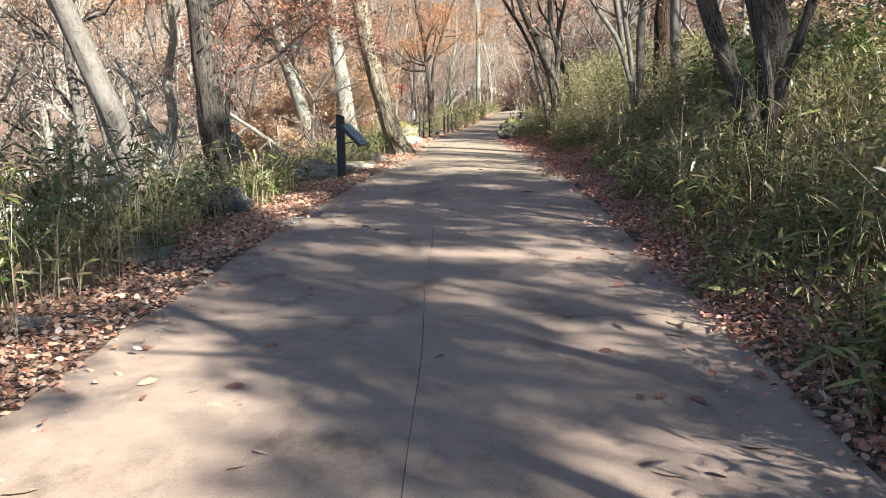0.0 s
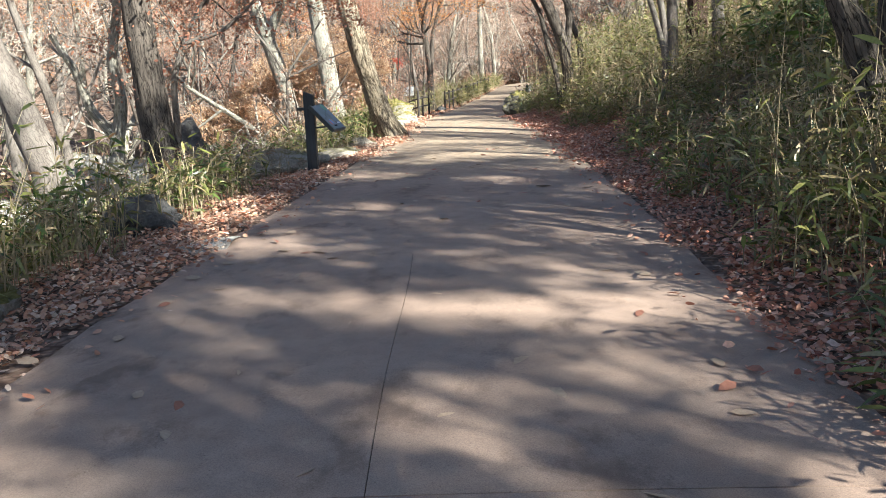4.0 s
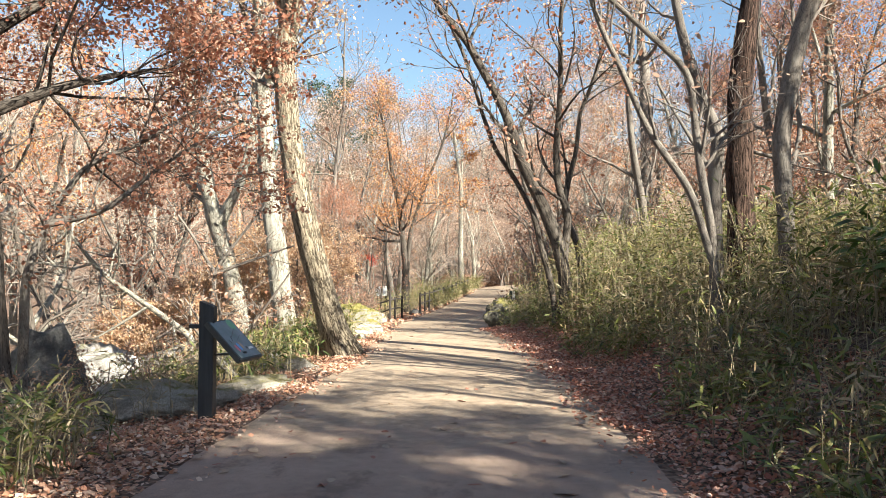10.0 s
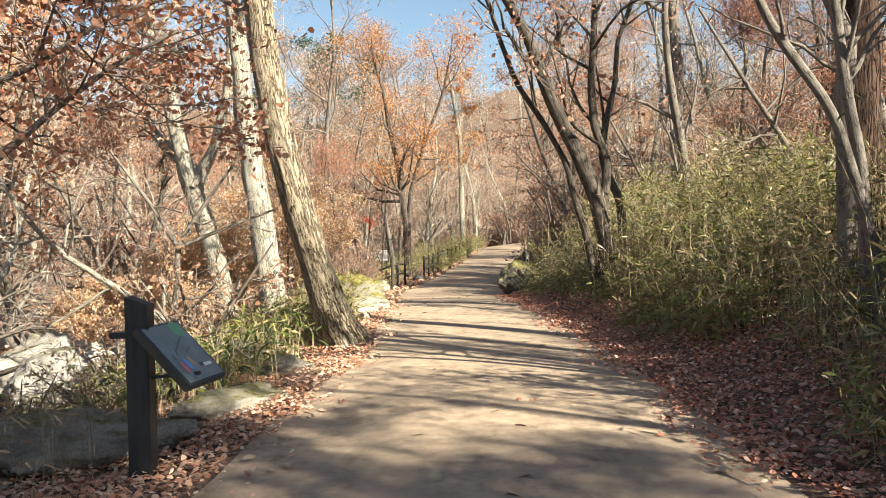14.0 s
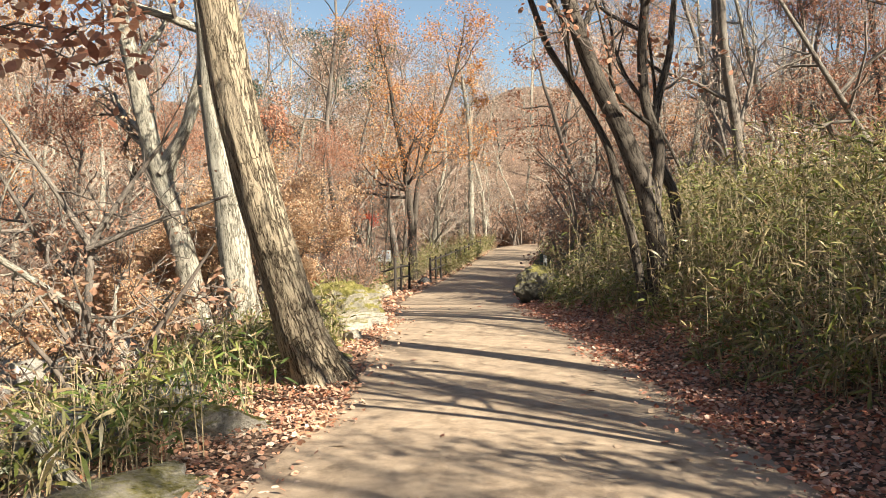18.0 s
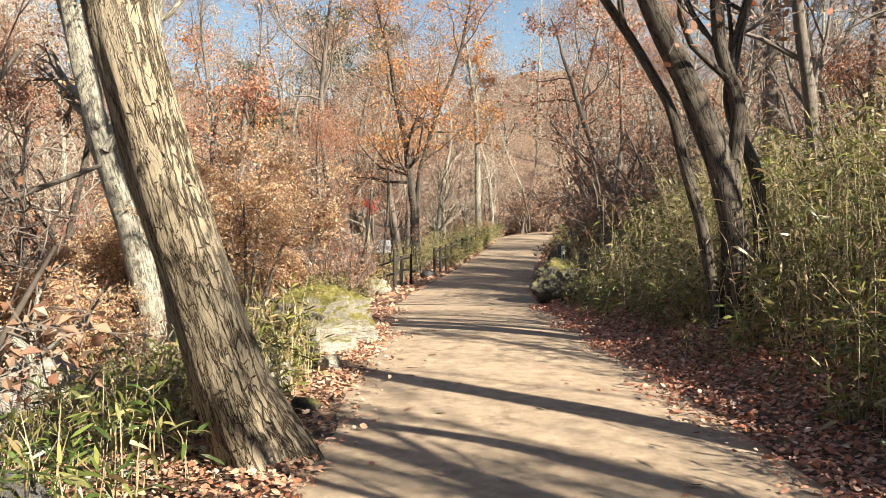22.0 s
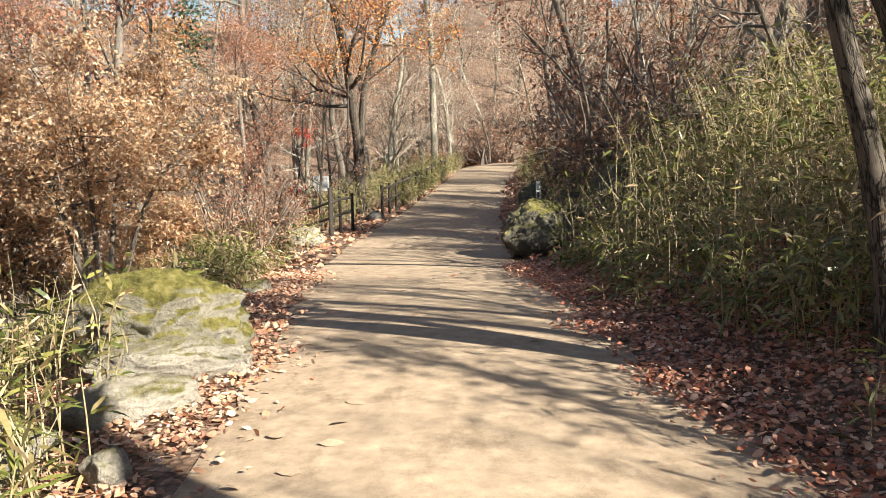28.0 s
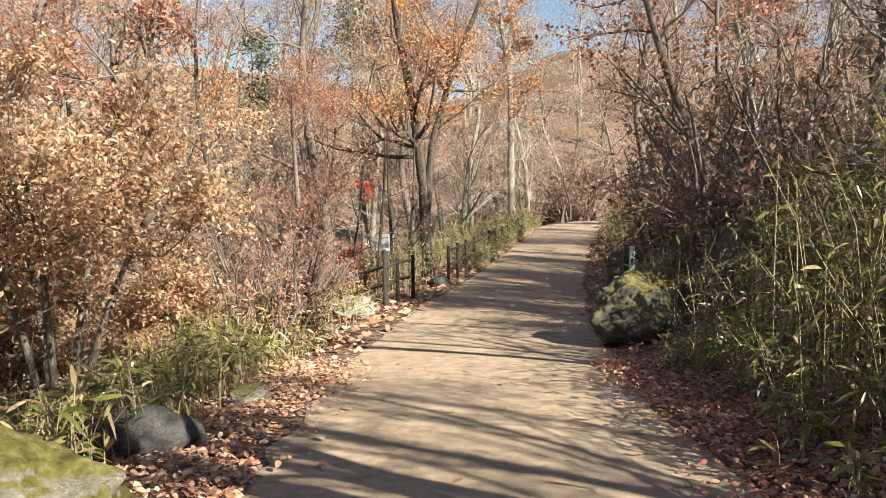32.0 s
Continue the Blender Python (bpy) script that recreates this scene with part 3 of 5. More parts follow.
def strip(name, y0, y1, lo, hi, step, parent, mat, drop=0.0, thick=0.1, across=9):
    """A run of paving between two edge functions, with sides."""
    yy = np.linspace(y0, y1, max(2, int((y1 - y0) / step) + 1))
    top, n = [], across
    for y in yy:
        w = np.linspace(0, 1, n)
        x = lo(y) * (1 - w) + hi(y) * w
        f = (x - left_edge(y)) / (right_edge(y) - left_edge(y))
        z = path_z(y) - drop + 0.03 * (1 - (2 * f - 1) ** 2)
        top.append(np.stack([x, np.full(n, y), np.full(n, 0) + z], 1))
    top = np.array(top)
    low = top - np.array([0, 0, thick])
    k = len(yy)
    i = np.arange(k * n).reshape(k, n)
    Q = [np.stack([i[:-1, :-1], i[:-1, 1:], i[1:, 1:], i[1:, :-1]], -1).reshape(-1, 4)]
    j = i + k * n
    for a, b, c, d in ((i[:-1, 0], i[1:, 0], j[1:, 0], j[:-1, 0]), (i[1:, -1], i[:-1, -1], j[:-1, -1], j[1:, -1]),
                       (i[0, 1:], i[0, :-1], j[0, :-1], j[0, 1:]), (i[-1, :-1], i[-1, 1:], j[-1, 1:], j[-1, :-1])):
        Q.append(np.stack([a, b, c, d], -1))
    return mesh_part(name, make_mesh(name, np.concatenate([top.reshape(-1, 3), low.reshape(-1, 3)]), np.concatenate(Q), mat=mat), parent)


def seam(y):
    return -0.17 + 0.004 * y + 0.012 * math.sin(y * 1.7)


def fray(y, row):
    """How far the edge of the paving wanders, more so where sand and leaves lie over it."""
    a, b, c = (float(vnoise2(np.array([y * f]), np.array([row + f]))[0]) for f in (1.3, 0.42, 3.4))
    return 0.05 * a + float(smooth(14, 20, y)) * (0.02 + 0.10 * b + 0.06 * c)


def ragged_left(y):
    return left_edge(y) + fray(y, 3.0)


def ragged_right(y):
    return right_edge(y) - fray(y, 9.0)


cuts = [-14.0, -7.1, -0.9, 5.4, 9.2]
for y0, y1 in zip(cuts, cuts[1:]):
    strip("slab", y0 + 0.004, y1 - 0.004, ragged_left, lambda y: seam(y) - 0.0018, 0.3, path, PATH)
    strip("slab", y0 + 0.004, y1 - 0.004, lambda y: seam(y) + 0.0018, ragged_right, 0.3, path, PATH)
strip("slab", 9.2 - 0.0035, 110, ragged_left, ragged_right, 0.2, path, PATH, 0.006)
strip("bedding", -14.0, 9.3, lambda y: left_edge(y) + 0.1, lambda y: right_edge(y) - 0.1, 1.0, path, JOINT, 0.012, 0.06)


# ---- trees ----


def resample(pts, step):
    """A smooth line through a few points (x, y, z, r)."""
    p = np.array(pts, float)
    d = np.concatenate([[0], np.cumsum(np.linalg.norm(np.diff(p[:, :3], axis=0), axis=1))])
    n = max(6, int(d[-1] / step) + 1)
    t = np.linspace(0, d[-1], n)
    out = np.stack([np.interp(t, d, p[:, c]) for c in range(4)], 1)
    for _ in range(max(1, int(0.35 / step))):
        out[1:-1] = (out[:-2] + out[1:-1] * 2 + out[2:]) / 4
    return out


def grown(pts, top, rng, tip=0.025, wander=0.12):
    """Carry a stem on from its last point up to the height top, turning towards the light."""
    p = [list(q) for q in pts]
    d = unit(np.array(p[-1][:3]) - np.array(p[-2][:3]))
    r0, z0 = p[-1][3], p[-1][2]
    while p[-1][2] < top - 0.3 and len(p) < 30:
        d = unit(d + np.array([0, 0, 0.12]) + rng.normal(0, wander, 3) * [1, 1, 0.3])
        q = np.array(p[-1][:3]) + d * min(0.9, (top - z0) / 5)
        f = np.clip((q[2] - z0) / max(top - z0, 0.1), 0, 1)
        p.append([*q, r0 * (1 - f) + tip * f])
    return p


def offshoots(P, R, n, lo, hi, length, angle, up, wob, k, rng, ratio=0.55, thin=0.35, jitter=0.35):
    """n branches on each of the lines P (m, K, 3)."""
    m, K, _ = P.shape
    idx = np.repeat(np.arange(m), n)
    u = rng.uniform(lo, hi, m * n)
    s = u * (K - 1)
    i = np.minimum(s.astype(int), K - 2)
    f = (s - i)[:, None]
    pos = P[idx, i] * (1 - f) + P[idx, i + 1] * f
    tan = unit(P[idx, i + 1] - P[idx, i])
    rad = R[idx, i] * (1 - f[:, 0]) + R[idx, i + 1] * f[:, 0]
    plen = np.linalg.norm(np.diff(P, axis=1), axis=2).sum(1)[idx]
    side = rng.normal(0, 1, (m * n, 3))
    side = unit(side - (side * tan).sum(1, keepdims=True) * tan)
    a = (angle + rng.normal(0, 0.22, m * n))[:, None]
    d = unit(tan * np.cos(a) + side * np.sin(a))
    ln = (length if length > 0 else -length * plen) * (1.15 - 0.6 * u) * rng.uniform(1 - jitter, 1 + jitter, m * n)
    pts = [pos]
    for q in range(k - 1):
        d = unit(d + rng.normal(0, wob, (m * n, 3)) + np.array([0, 0, up]))
        pts.append(pts[-1] + d * (ln / (k - 1))[:, None])
    Pn = np.stack(pts, 1)
    r0 = np.minimum(rad * ratio, 0.35 * ln / 4)
    Rn = r0[:, None] * np.linspace(1, thin, k)[None, :]
    return Pn, Rn


def foliage(P, n, size, rng, spread_=0.12, flat=0.5, fine=False, level=0.9):
    """n leaves about each of the lines P."""
    m, K, _ = P.shape
    idx = np.repeat(np.arange(m), n)
    s = rng.uniform(0.15, 1.0, m * n) * (K - 1)
    i = np.minimum(s.astype(int), K - 2)
    f = (s - i)[:, None]
    pos = P[idx, i] * (1 - f) + P[idx, i + 1] * f + rng.normal(0, spread_, (m * n, 3)) * [1, 1, flat]
    D = unit(rng.normal(0, 1, (m * n, 3)) * [1, 1, 0.7] + [0, 0, -0.35])
    N = unit(rng.normal(0, level, (m * n, 3)) + [0, 0, 1])
    L = size * rng.uniform(0.6, 1.25, m * n)
    if fine:
        return leaves_lobed(pos, D, N, L, L * rng.uniform(0.2, 0.34, m * n), rng)
    V, T = leaves_small(pos, D, N, L, L * rng.uniform(0.22, 0.38, m * n), 0.2)
    return V, None, T


def trunk_mesh(stems, base, mat, rough=0.12, step=0.12, sides=16, flare=1.0, furrow=9.0):
    Vs, Qs, Cs, off = [], [], [], 0
    for st in stems:
        c = resample(st, step)
        k = len(c)
        g = c[:, 2] - c[0, 2]
        r = c[:, 3] * (1 + 0.55 * flare * np.exp(-np.maximum(g, 0) / 0.22))
        V, Q = tubes((c[:, :3] - base)[None], r[None], sides)
        axis = np.repeat((c[:, :3] - base), sides, 0)
        out = V - axis
        ang = np.arctan2(out[:, 1], out[:, 0])
        rad = np.linalg.norm(out, axis=1)
        q = np.stack([np.cos(ang) * furrow * 0.45, np.sin(ang) * furrow * 0.45, V[:, 2] * 1.6], 1)
        amp = 1 + rough * vnoise(q) + rough * 0.8 * vnoise(q * [2.6, 2.6, 1.5] + 7)
        buttress = 1 + 0.35 * flare * np.exp(-np.maximum(np.repeat(g, sides), 0) / 0.25) * np.cos(ang * 5 + 1.3)
        V = axis + out * (amp * buttress)[:, None]
        Vs.append(V)
        Qs.append(Q + off)
        Cs.append(stem_coords(c[None, :, :3], c[None, :int(k * 0.6), 3], sides) + [0, 0, off * 0.01])
        off += len(V)
    return make_mesh("trunk", np.concatenate(Vs), np.concatenate(Qs), mat=mat, smooth=True, along=np.concatenate(Cs))


def tree(name, stems, label, bark, rng_seed, top=9.0, leaf=None, leaf_n=0, leaf_size=0.1, limbs=9, limb_len=2.4, lo=0.3, up=0.1,
         twigs=(5, 5), twig_mat=None, rough=0.12, sides=16, step=0.15, flare=1.0, spread_=0.14, angle=0.9, ratio=0.5, extend=True, last_len=-0.5, wob=0.22, distant=False, girth=(0.012, 0.007), flat=0.5, level=0.9, boughs=()):
    """A broad-leaved tree: stems given near the eye, grown on above, with limbs, boughs, twigs and what leaves still hang."""
    rng = np.random.default_rng(rng_seed)
    x0, y0 = stems[0][0][0], stems[0][0][1]
    base = np.array([x0, y0, float(land(x0, y0))])
    root = tagged(new(name), label, "tree")
    root.location = base
    full = []
    for n, st in enumerate(stems):
        st = [list(q) for q in st]
        st.insert(0, [st[0][0], st[0][1], min(st[0][2], float(land(st[0][0], st[0][1]))) - 0.25, st[0][3] * 1.05]) if n == 0 or st[0][2] < land(st[0][0], st[0][1]) + 1.3 else None
        full.append(grown(st, top * rng.uniform(0.88, 1.05) + base[2], rng) if extend else st)
    full += [[list(q) for q in b] for b in boughs]
    mesh_part("trunk", trunk_mesh(full, base, bark, rough, step, sides, flare), root)
    Ps, Rs = [], []
    for st in full:
        c = resample(st, 0.5)
        c = c[np.linspace(0, len(c) - 1, 14).astype(int)]
        Ps.append(c[:, :3] - base)
        Rs.append(c[:, 3])
    P0, R0 = np.array(Ps), np.array(Rs)
    tm = twig_mat or TWIG
    P1, R1 = offshoots(P0, R0, limbs, lo, 1.0, limb_len, angle, up, 0.18, 8, rng, ratio, 0.25)
    P2, R2 = offshoots(P1, R1, twigs[0], 0.2, 1.0, -0.55, 0.75, up * 0.6, wob, 6, rng, 0.6, 0.3)
    P3, R3 = offshoots(P2, R2, twigs[1], 0.15, 1.0, last_len, 0.7, 0.03, wob, 4, rng, 0.6, 0.4)
    if distant:
        V1, Q1 = tubes(P1[:, ::2], R1[:, ::2], 4)
        P2, R2, P3, R3 = P2[:, ::2], R2[:, ::2], P3[:, ::3], R3[:, ::3]
        thick, thin = girth
        mesh_part("bough_mass", make_mesh("bough_mass", V1, Q1, mat=bark, smooth=True, along=stem_coords(P1[:, ::2], R1[:, ::2], 4)), root)["kind"] = "stuff"
    else:
        thick, thin = 0.005, 0.0028
        for q in range(len(P1)):
            V1, Q1 = tubes(P1[q:q + 1], R1[q:q + 1], 7)
            mesh_part("limb", make_mesh("limb", V1, Q1, mat=bark if tm is TWIG else tm, smooth=True, along=stem_coords(P1[q:q + 1], R1[q:q + 1], 7)), root)
    V2, Q2 = tubes(P2, np.maximum(R2, thick), 4 if not distant else 3)
    V3, Q3 = tubes(P3, np.maximum(R3, thin), 3)
    mesh_part("twig_mass", make_mesh("twig_mass", np.concatenate([V2, V3]), np.concatenate([Q2, Q3 + len(V2)]), mat=tm), root)["kind"] = "stuff"
    if leaf and leaf_n:
        V, Q, T = foliage(P3, leaf_n, leaf_size, rng, spread_, flat, not distant, level)
        mesh_part("foliage", make_mesh("foliage", V, Q, T, mat=leaf), root)["kind"] = "stuff"
    return root

# ---- trees beside the walk ----
def flat(y, *pts):
    """Points (x, z, r) of a stem that stays in one upright plane."""
    return [(x, y, z, r) for x, z, r in pts]


tree("oak_tree", [[(-1.10, 21.5, 0.0, 0.29), (-1.30, 21.42, 0.5, 0.24), (-1.52, 21.38, 1.28, 0.215), (-1.68, 21.3, 1.9, 0.21), (-1.87, 21.22, 2.7, 0.205), (-2.07, 21.2, 3.9, 0.19), (-2.17, 21.2, 5.0, 0.175)]],
     "leaning oak with deeply plated sunlit bark at the path edge", BARK_OAK, 11, 11.5, LEAF_TAN, 6, 0.11, 14, 3.0, 0.4, rough=0.07, sides=40, step=0.05)
tree("oak_tree", [flat(15.9, (-4.32, 0.1, 0.26), (-4.41, 0.9, 0.235), (-4.46, 1.7, 0.225), (-4.54, 3.1, 0.20), (-4.62, 4.2, 0.19))],
     "dark upright oak above the stream with boughs of russet leaves", BARK_DARK, 12, 11.0, LEAF_RUSSET, 26, 0.064, 13, 2.6, 0.42, sides=24, step=0.09, flat=0.3,
     boughs=[[(-4.54, 15.9, 3.1, 0.05), (-3.7, 16.1, 3.5, 0.04), (-3.2, 16.3, 3.68, 0.028), (-2.75, 16.4, 3.78, 0.016)],
             [(-4.6, 15.9, 3.9, 0.055), (-3.9, 16.2, 4.5, 0.04), (-3.3, 16.5, 4.8, 0.028), (-2.8, 16.6, 4.95, 0.016)],
             [(-4.5, 15.9, 3.5, 0.045), (-5.4, 16.6, 3.9, 0.036), (-6.2, 17.4, 4.2, 0.024), (-6.8, 18.0, 4.3, 0.014)]])
tree("oak_tree", [flat(13.9, (-5.2, 0.3, 0.22), (-5.66, 1.64, 0.19), (-5.95, 2.4, 0.18), (-6.3, 3.3, 0.18))],
     "grey oak leaning out over the stream", BARK_GREY, 13, 10.5, LEAF_RUSSET, 26, 0.064, 15, 3.0, 0.42, sides=20, step=0.1)
tree("young_tree", [flat(16.6, (-4.3, 0.3, 0.06), (-4.3, 1.4, 0.052), (-4.08, 2.0, 0.042), (-3.65, 2.7, 0.03), (-3.0, 2.95, 0.024), (-2.4, 3.35, 0.018), (-1.8, 3.5, 0.013)),
                    flat(16.6, (-4.08, 2.0, 0.034), (-3.4, 2.15, 0.03), (-2.95, 2.55, 0.024), (-2.4, 2.95, 0.019), (-1.9, 3.2, 0.013))],
     "young forked tree with arching boughs and rust leaves", BARK_GREY, 14, 3.6, LEAF_RUSSET, 6, 0.07, 9, 1.7, 0.3, up=0.0, sides=10, extend=False, flare=0.4)
tree("tree", [flat(25.9, (-2.85, 0.0, 0.26), (-2.98, 0.94, 0.235), (-3.14, 2.25, 0.215), (-3.34, 3.65, 0.186), (-3.41, 4.95, 0.164), (-3.54, 6.0, 0.142))],
     "tall pale-barked tree behind the leaning oak", BARK_PALE, 15, 12, LEAF_TAN, 6, 0.11, 14, 3.0, 0.4, sides=22, step=0.1)
tree("tree", [flat(30.4, (-4.75, -0.6, 0.24), (-5.31, 1.76, 0.235), (-5.69, 2.88, 0.22), (-6.12, 4.82, 0.17), (-6.48, 6.47, 0.14)),
              flat(30.4, (-5.56, 2.73, 0.15), (-5.05, 3.69, 0.13), (-4.75, 4.8, 0.11))],
     "forked pale-grey tree by the stream", BARK_PALE, 16, 11, LEAF_TAN, 5, 0.11, 11, 2.8, 0.4, sides=18)
tree("forked_tree", [flat(25.2, (3.45, 0.6, 0.16), (3.39, 1.4, 0.145), (3.2, 2.23, 0.15), (2.93, 2.85, 0.137), (2.54, 3.67, 0.123), (2.34, 4.14, 0.116)),
                     flat(25.25, (3.2, 0.6, 0.075), (3.05, 1.41, 0.068), (2.85, 2.1, 0.068), (2.71, 2.72, 0.055)),
                     flat(25.3, (3.36, 1.0, 0.09), (3.40, 1.88, 0.085), (3.48, 2.77, 0.08), (3.25, 3.38, 0.075), (3.19, 4.12, 0.07)),
                     flat(25.5, (3.85, 0.8, 0.09), (3.75, 2.08, 0.082), (3.51, 2.56, 0.075), (3.40, 2.9, 0.068), (3.5, 3.5, 0.06), (3.68, 4.2, 0.048))],
     "dark tree of several stems on the bamboo bank", BARK_DARK, 17, 9.5, LEAF_RUSSET, 3, 0.1, 12, 2.6, 0.3, sides=16, step=0.1, flare=0.3)
tree("tree", [flat(35.1, (7.9, 1.5, 0.22), (7.88, 2.71, 0.2), (7.84, 6.34, 0.19), (7.78, 8.4, 0.18))],
     "straight tall grey trunk up on the slope", BARK_GREY, 18, 13, LEAF_TAN, 7, 0.1, 8, 2.4, 0.55, sides=14)
tree("tree", [flat(17.0, (3.95, 0.8, 0.06), (3.87, 1.46, 0.05), (3.54, 2.54, 0.046), (3.02, 3.23, 0.04), (2.69, 3.99, 0.036), (2.43, 4.5, 0.03)),
              flat(17.1, (3.9, 0.8, 0.065), (3.84, 2.04, 0.056), (3.67, 2.93, 0.05), (3.56, 4.01, 0.045), (3.1, 4.42, 0.034))],
     "slender crooked twin-stemmed tree on the bank", BARK_GREY, 19, 6.5, LEAF_RUST, 1, 0.09, 7, 1.5, 0.35, sides=12, flare=0.3)
tree("cedar_snag", [flat(19.2, (5.0, 1.2, 0.21), (5.0, 2.8, 0.185), (4.99, 4.1, 0.17), (5.06, 5.0, 0.15))],
     "thick reddish stringy-barked trunk on the bank", BARK_RED, 20, 9, None, 0, 0.1, 7, 1.2, 0.6, sides=18, rough=0.2)
tree("tree", [flat(16.9, (4.75, 1.1, 0.12), (4.66, 2.23, 0.1), (4.61, 3.25, 0.106), (4.76, 4.01, 0.113), (4.88, 4.6, 0.106)),
              flat(18.2, (4.3, 1.2, 0.1), (4.25, 2.75, 0.094), (4.32, 3.4, 0.088), (4.0, 4.1, 0.075), (3.8, 4.8, 0.063))],
     "curving grey tree rising from bamboo", BARK_GREY, 21, 8.5, LEAF_RUST, 2, 0.1, 7, 1.9, 0.4, sides=14, flare=0.3)
tree("tree", [flat(8.3, (3.38, 0.2, 0.07), (3.35, 0.45, 0.055), (3.25, 0.84, 0.05), (3.29, 1.4, 0.058), (3.43, 1.78, 0.054), (3.61, 2.37, 0.05)),
              flat(8.3, (3.27, 1.3, 0.05), (3.18, 1.79, 0.05), (3.06, 2.38, 0.046))],
     "thin dark crooked tree in front of bamboo", BARK_DARK, 22, 5.5, None, 0, 0.1, 6, 1.3, 0.4, sides=12, flare=0.3)
tree("tree", [flat(9.4, (3.75, 0.7, 0.2), (3.68, 2.01, 0.2), (3.53, 2.6, 0.19)), flat(9.2, (3.5, 0.8, 0.13), (3.3, 1.4, 0.115), (3.07, 1.87, 0.108), (2.83, 2.5, 0.1))],
     "heavy dark double trunk deep in the bamboo", BARK_DARK, 23, 9, LEAF_RUST, 2, 0.1, 8, 2.2, 0.4, sides=18, flare=0.3)
# bare tree added so that forked branch shadows fall across the path
tree("tree", [[(7.3, 22.6, 1.5, 0.1), (7.2, 22.5, 2.8, 0.09), (6.9, 22.7, 4.2, 0.075), (6.7, 22.6, 5.4, 0.06)], [(7.15, 22.55, 3.1, 0.06), (7.6, 22.9, 4.2, 0.05), (7.7, 23.3, 5.4, 0.04)]],
     "bare forking tree added high on the bamboo bank for its shadows", BARK_GREY, 27, 8.5, LEAF_RUST, 1, 0.1, 9, 2.6, 0.3, 0.08, (5, 4), sides=10, flare=0.3)
tree("tree", [[(5.9, 41.4, 0.4, 0.12), (5.6, 41.2, 1.8, 0.105), (5.0, 40.9, 3.2, 0.09), (4.5, 40.7, 4.4, 0.075)], [(5.5, 41.2, 2.2, 0.07), (5.9, 41.6, 3.6, 0.06), (5.8, 41.4, 5.0, 0.05)]],
     "leaning tree with russet leaves reaching over the path", BARK_GREY, 28, 7.0, LEAF_RUSSET, 9, 0.1, 10, 2.6, 0.35, 0.02, (5, 4), sides=10, flare=0.3)
tree("tree", [[(-4.7, 37.2, -1.2, 0.11), (-4.6, 37.3, 0.6, 0.1), (-4.9, 37.2, 2.4, 0.085), (-4.8, 37.4, 4.2, 0.07)]],
     "slim tree with russet leaves beyond the tan bush", BARK_GREY, 29, 7.5, LEAF_RUSSET, 8, 0.1, 11, 2.2, 0.35, 0.05, (5, 4), sides=10, flare=0.3)
tree("tree", [flat(48, (-0.62, -0.8, 0.2), (-0.67, -0.2, 0.18), (-0.74, 1.98, 0.15), (-1.05, 4.46, 0.116), (-1.44, 6.42, 0.1)),
              flat(48, (-0.70, 0.8, 0.12), (-0.48, 3.3, 0.1), (0.11, 5.26, 0.083), (0.94, 7.35, 0.067))],
     "dark forked tree with orange leaves beside the fence", BARK_DARK, 24, 12, LEAF_ORANGE, 16, 0.09, 14, 3.0, 0.25, sides=14, step=0.2, spread_=0.3)
tree("tree", [flat(71, (3.05, -0.6, 0.24), (2.99, 2.36, 0.2), (2.94, 8.11, 0.15), (2.53, 10.96, 0.12))],
     "slim pale trunk where the path bends", BARK_PALE, 25, 16, LEAF_ORANGE, 7, 0.16, 12, 3.0, 0.45, sides=10, step=0.3)

# ---- woods: a few kinds of tree, standing many times over ----
def kinds(rows, first, far_row, **more):
    out = []
    for n, (bark, leaf, ln, size, h, lab) in enumerate(rows):
        rng = np.random.default_rng(first + n)
        lean = rng.uniform(-0.4, 0.4, 2)
        x0, y0 = 400 + 40 * n, far_row
        z0 = float(land(x0, y0))
        st = [(x0, y0, z0, 0.16), (x0 + lean[0] * 0.4, y0 + lean[1] * 0.4, z0 + 1.5, 0.13), (x0 + lean[0], y0 + lean[1], z0 + 3, 0.115)]
        out.append(tree("woodland_tree", [st], lab, bark, first + n, h, leaf, ln, size, sides=8, step=0.5, distant=True, twig_mat=TWIG_PALE if bark is BARK_PALE else TWIG, **more))
    return out


# oaks that stay out of view, added for the dappled shade they cast
SHADE_OAKS = kinds(((BARK_PALE, LEAF_RUST, 115, 0.17, 13.0, "oak with rust-brown leaves still hanging"),
               (BARK_DARK, LEAF_TAN, 115, 0.17, 12.5, "oak with tan dry leaves"),
               (BARK_PALE, LEAF_RUST, 115, 0.17, 13.5, "unseen spreading oak with rust-brown leaves, added for shade")), 70, -300, limbs=15, limb_len=4.4, lo=0.48, twigs=(2, 2), spread_=0.3)
WOODS = kinds(((BARK_GREY, LEAF_RUST, 11, 0.095, 11.5, "oak with rust-brown leaves still hanging"),
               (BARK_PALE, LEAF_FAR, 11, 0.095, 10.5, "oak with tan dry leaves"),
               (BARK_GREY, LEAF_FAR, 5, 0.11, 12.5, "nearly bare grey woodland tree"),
               (BARK_DARK, LEAF_RUSSET, 5, 0.11, 11.5, "bare dark woodland tree"),
               (BARK_DARK, LEAF_ORANGE, 13, 0.11, 10.0, "woodland tree with orange-red leaves"),
               (BARK_PALE, None, 0, 0.2, 12.0, "leafless pale woodland tree"),
               (BARK_GREY, LEAF_RUSSET, 24, 0.09, 8.5, "spreading oak with rust-red leaves")), 80, -360, limbs=13, limb_len=3.0, lo=0.1, twigs=(5, 5), spread_=0.35, last_len=-0.75)
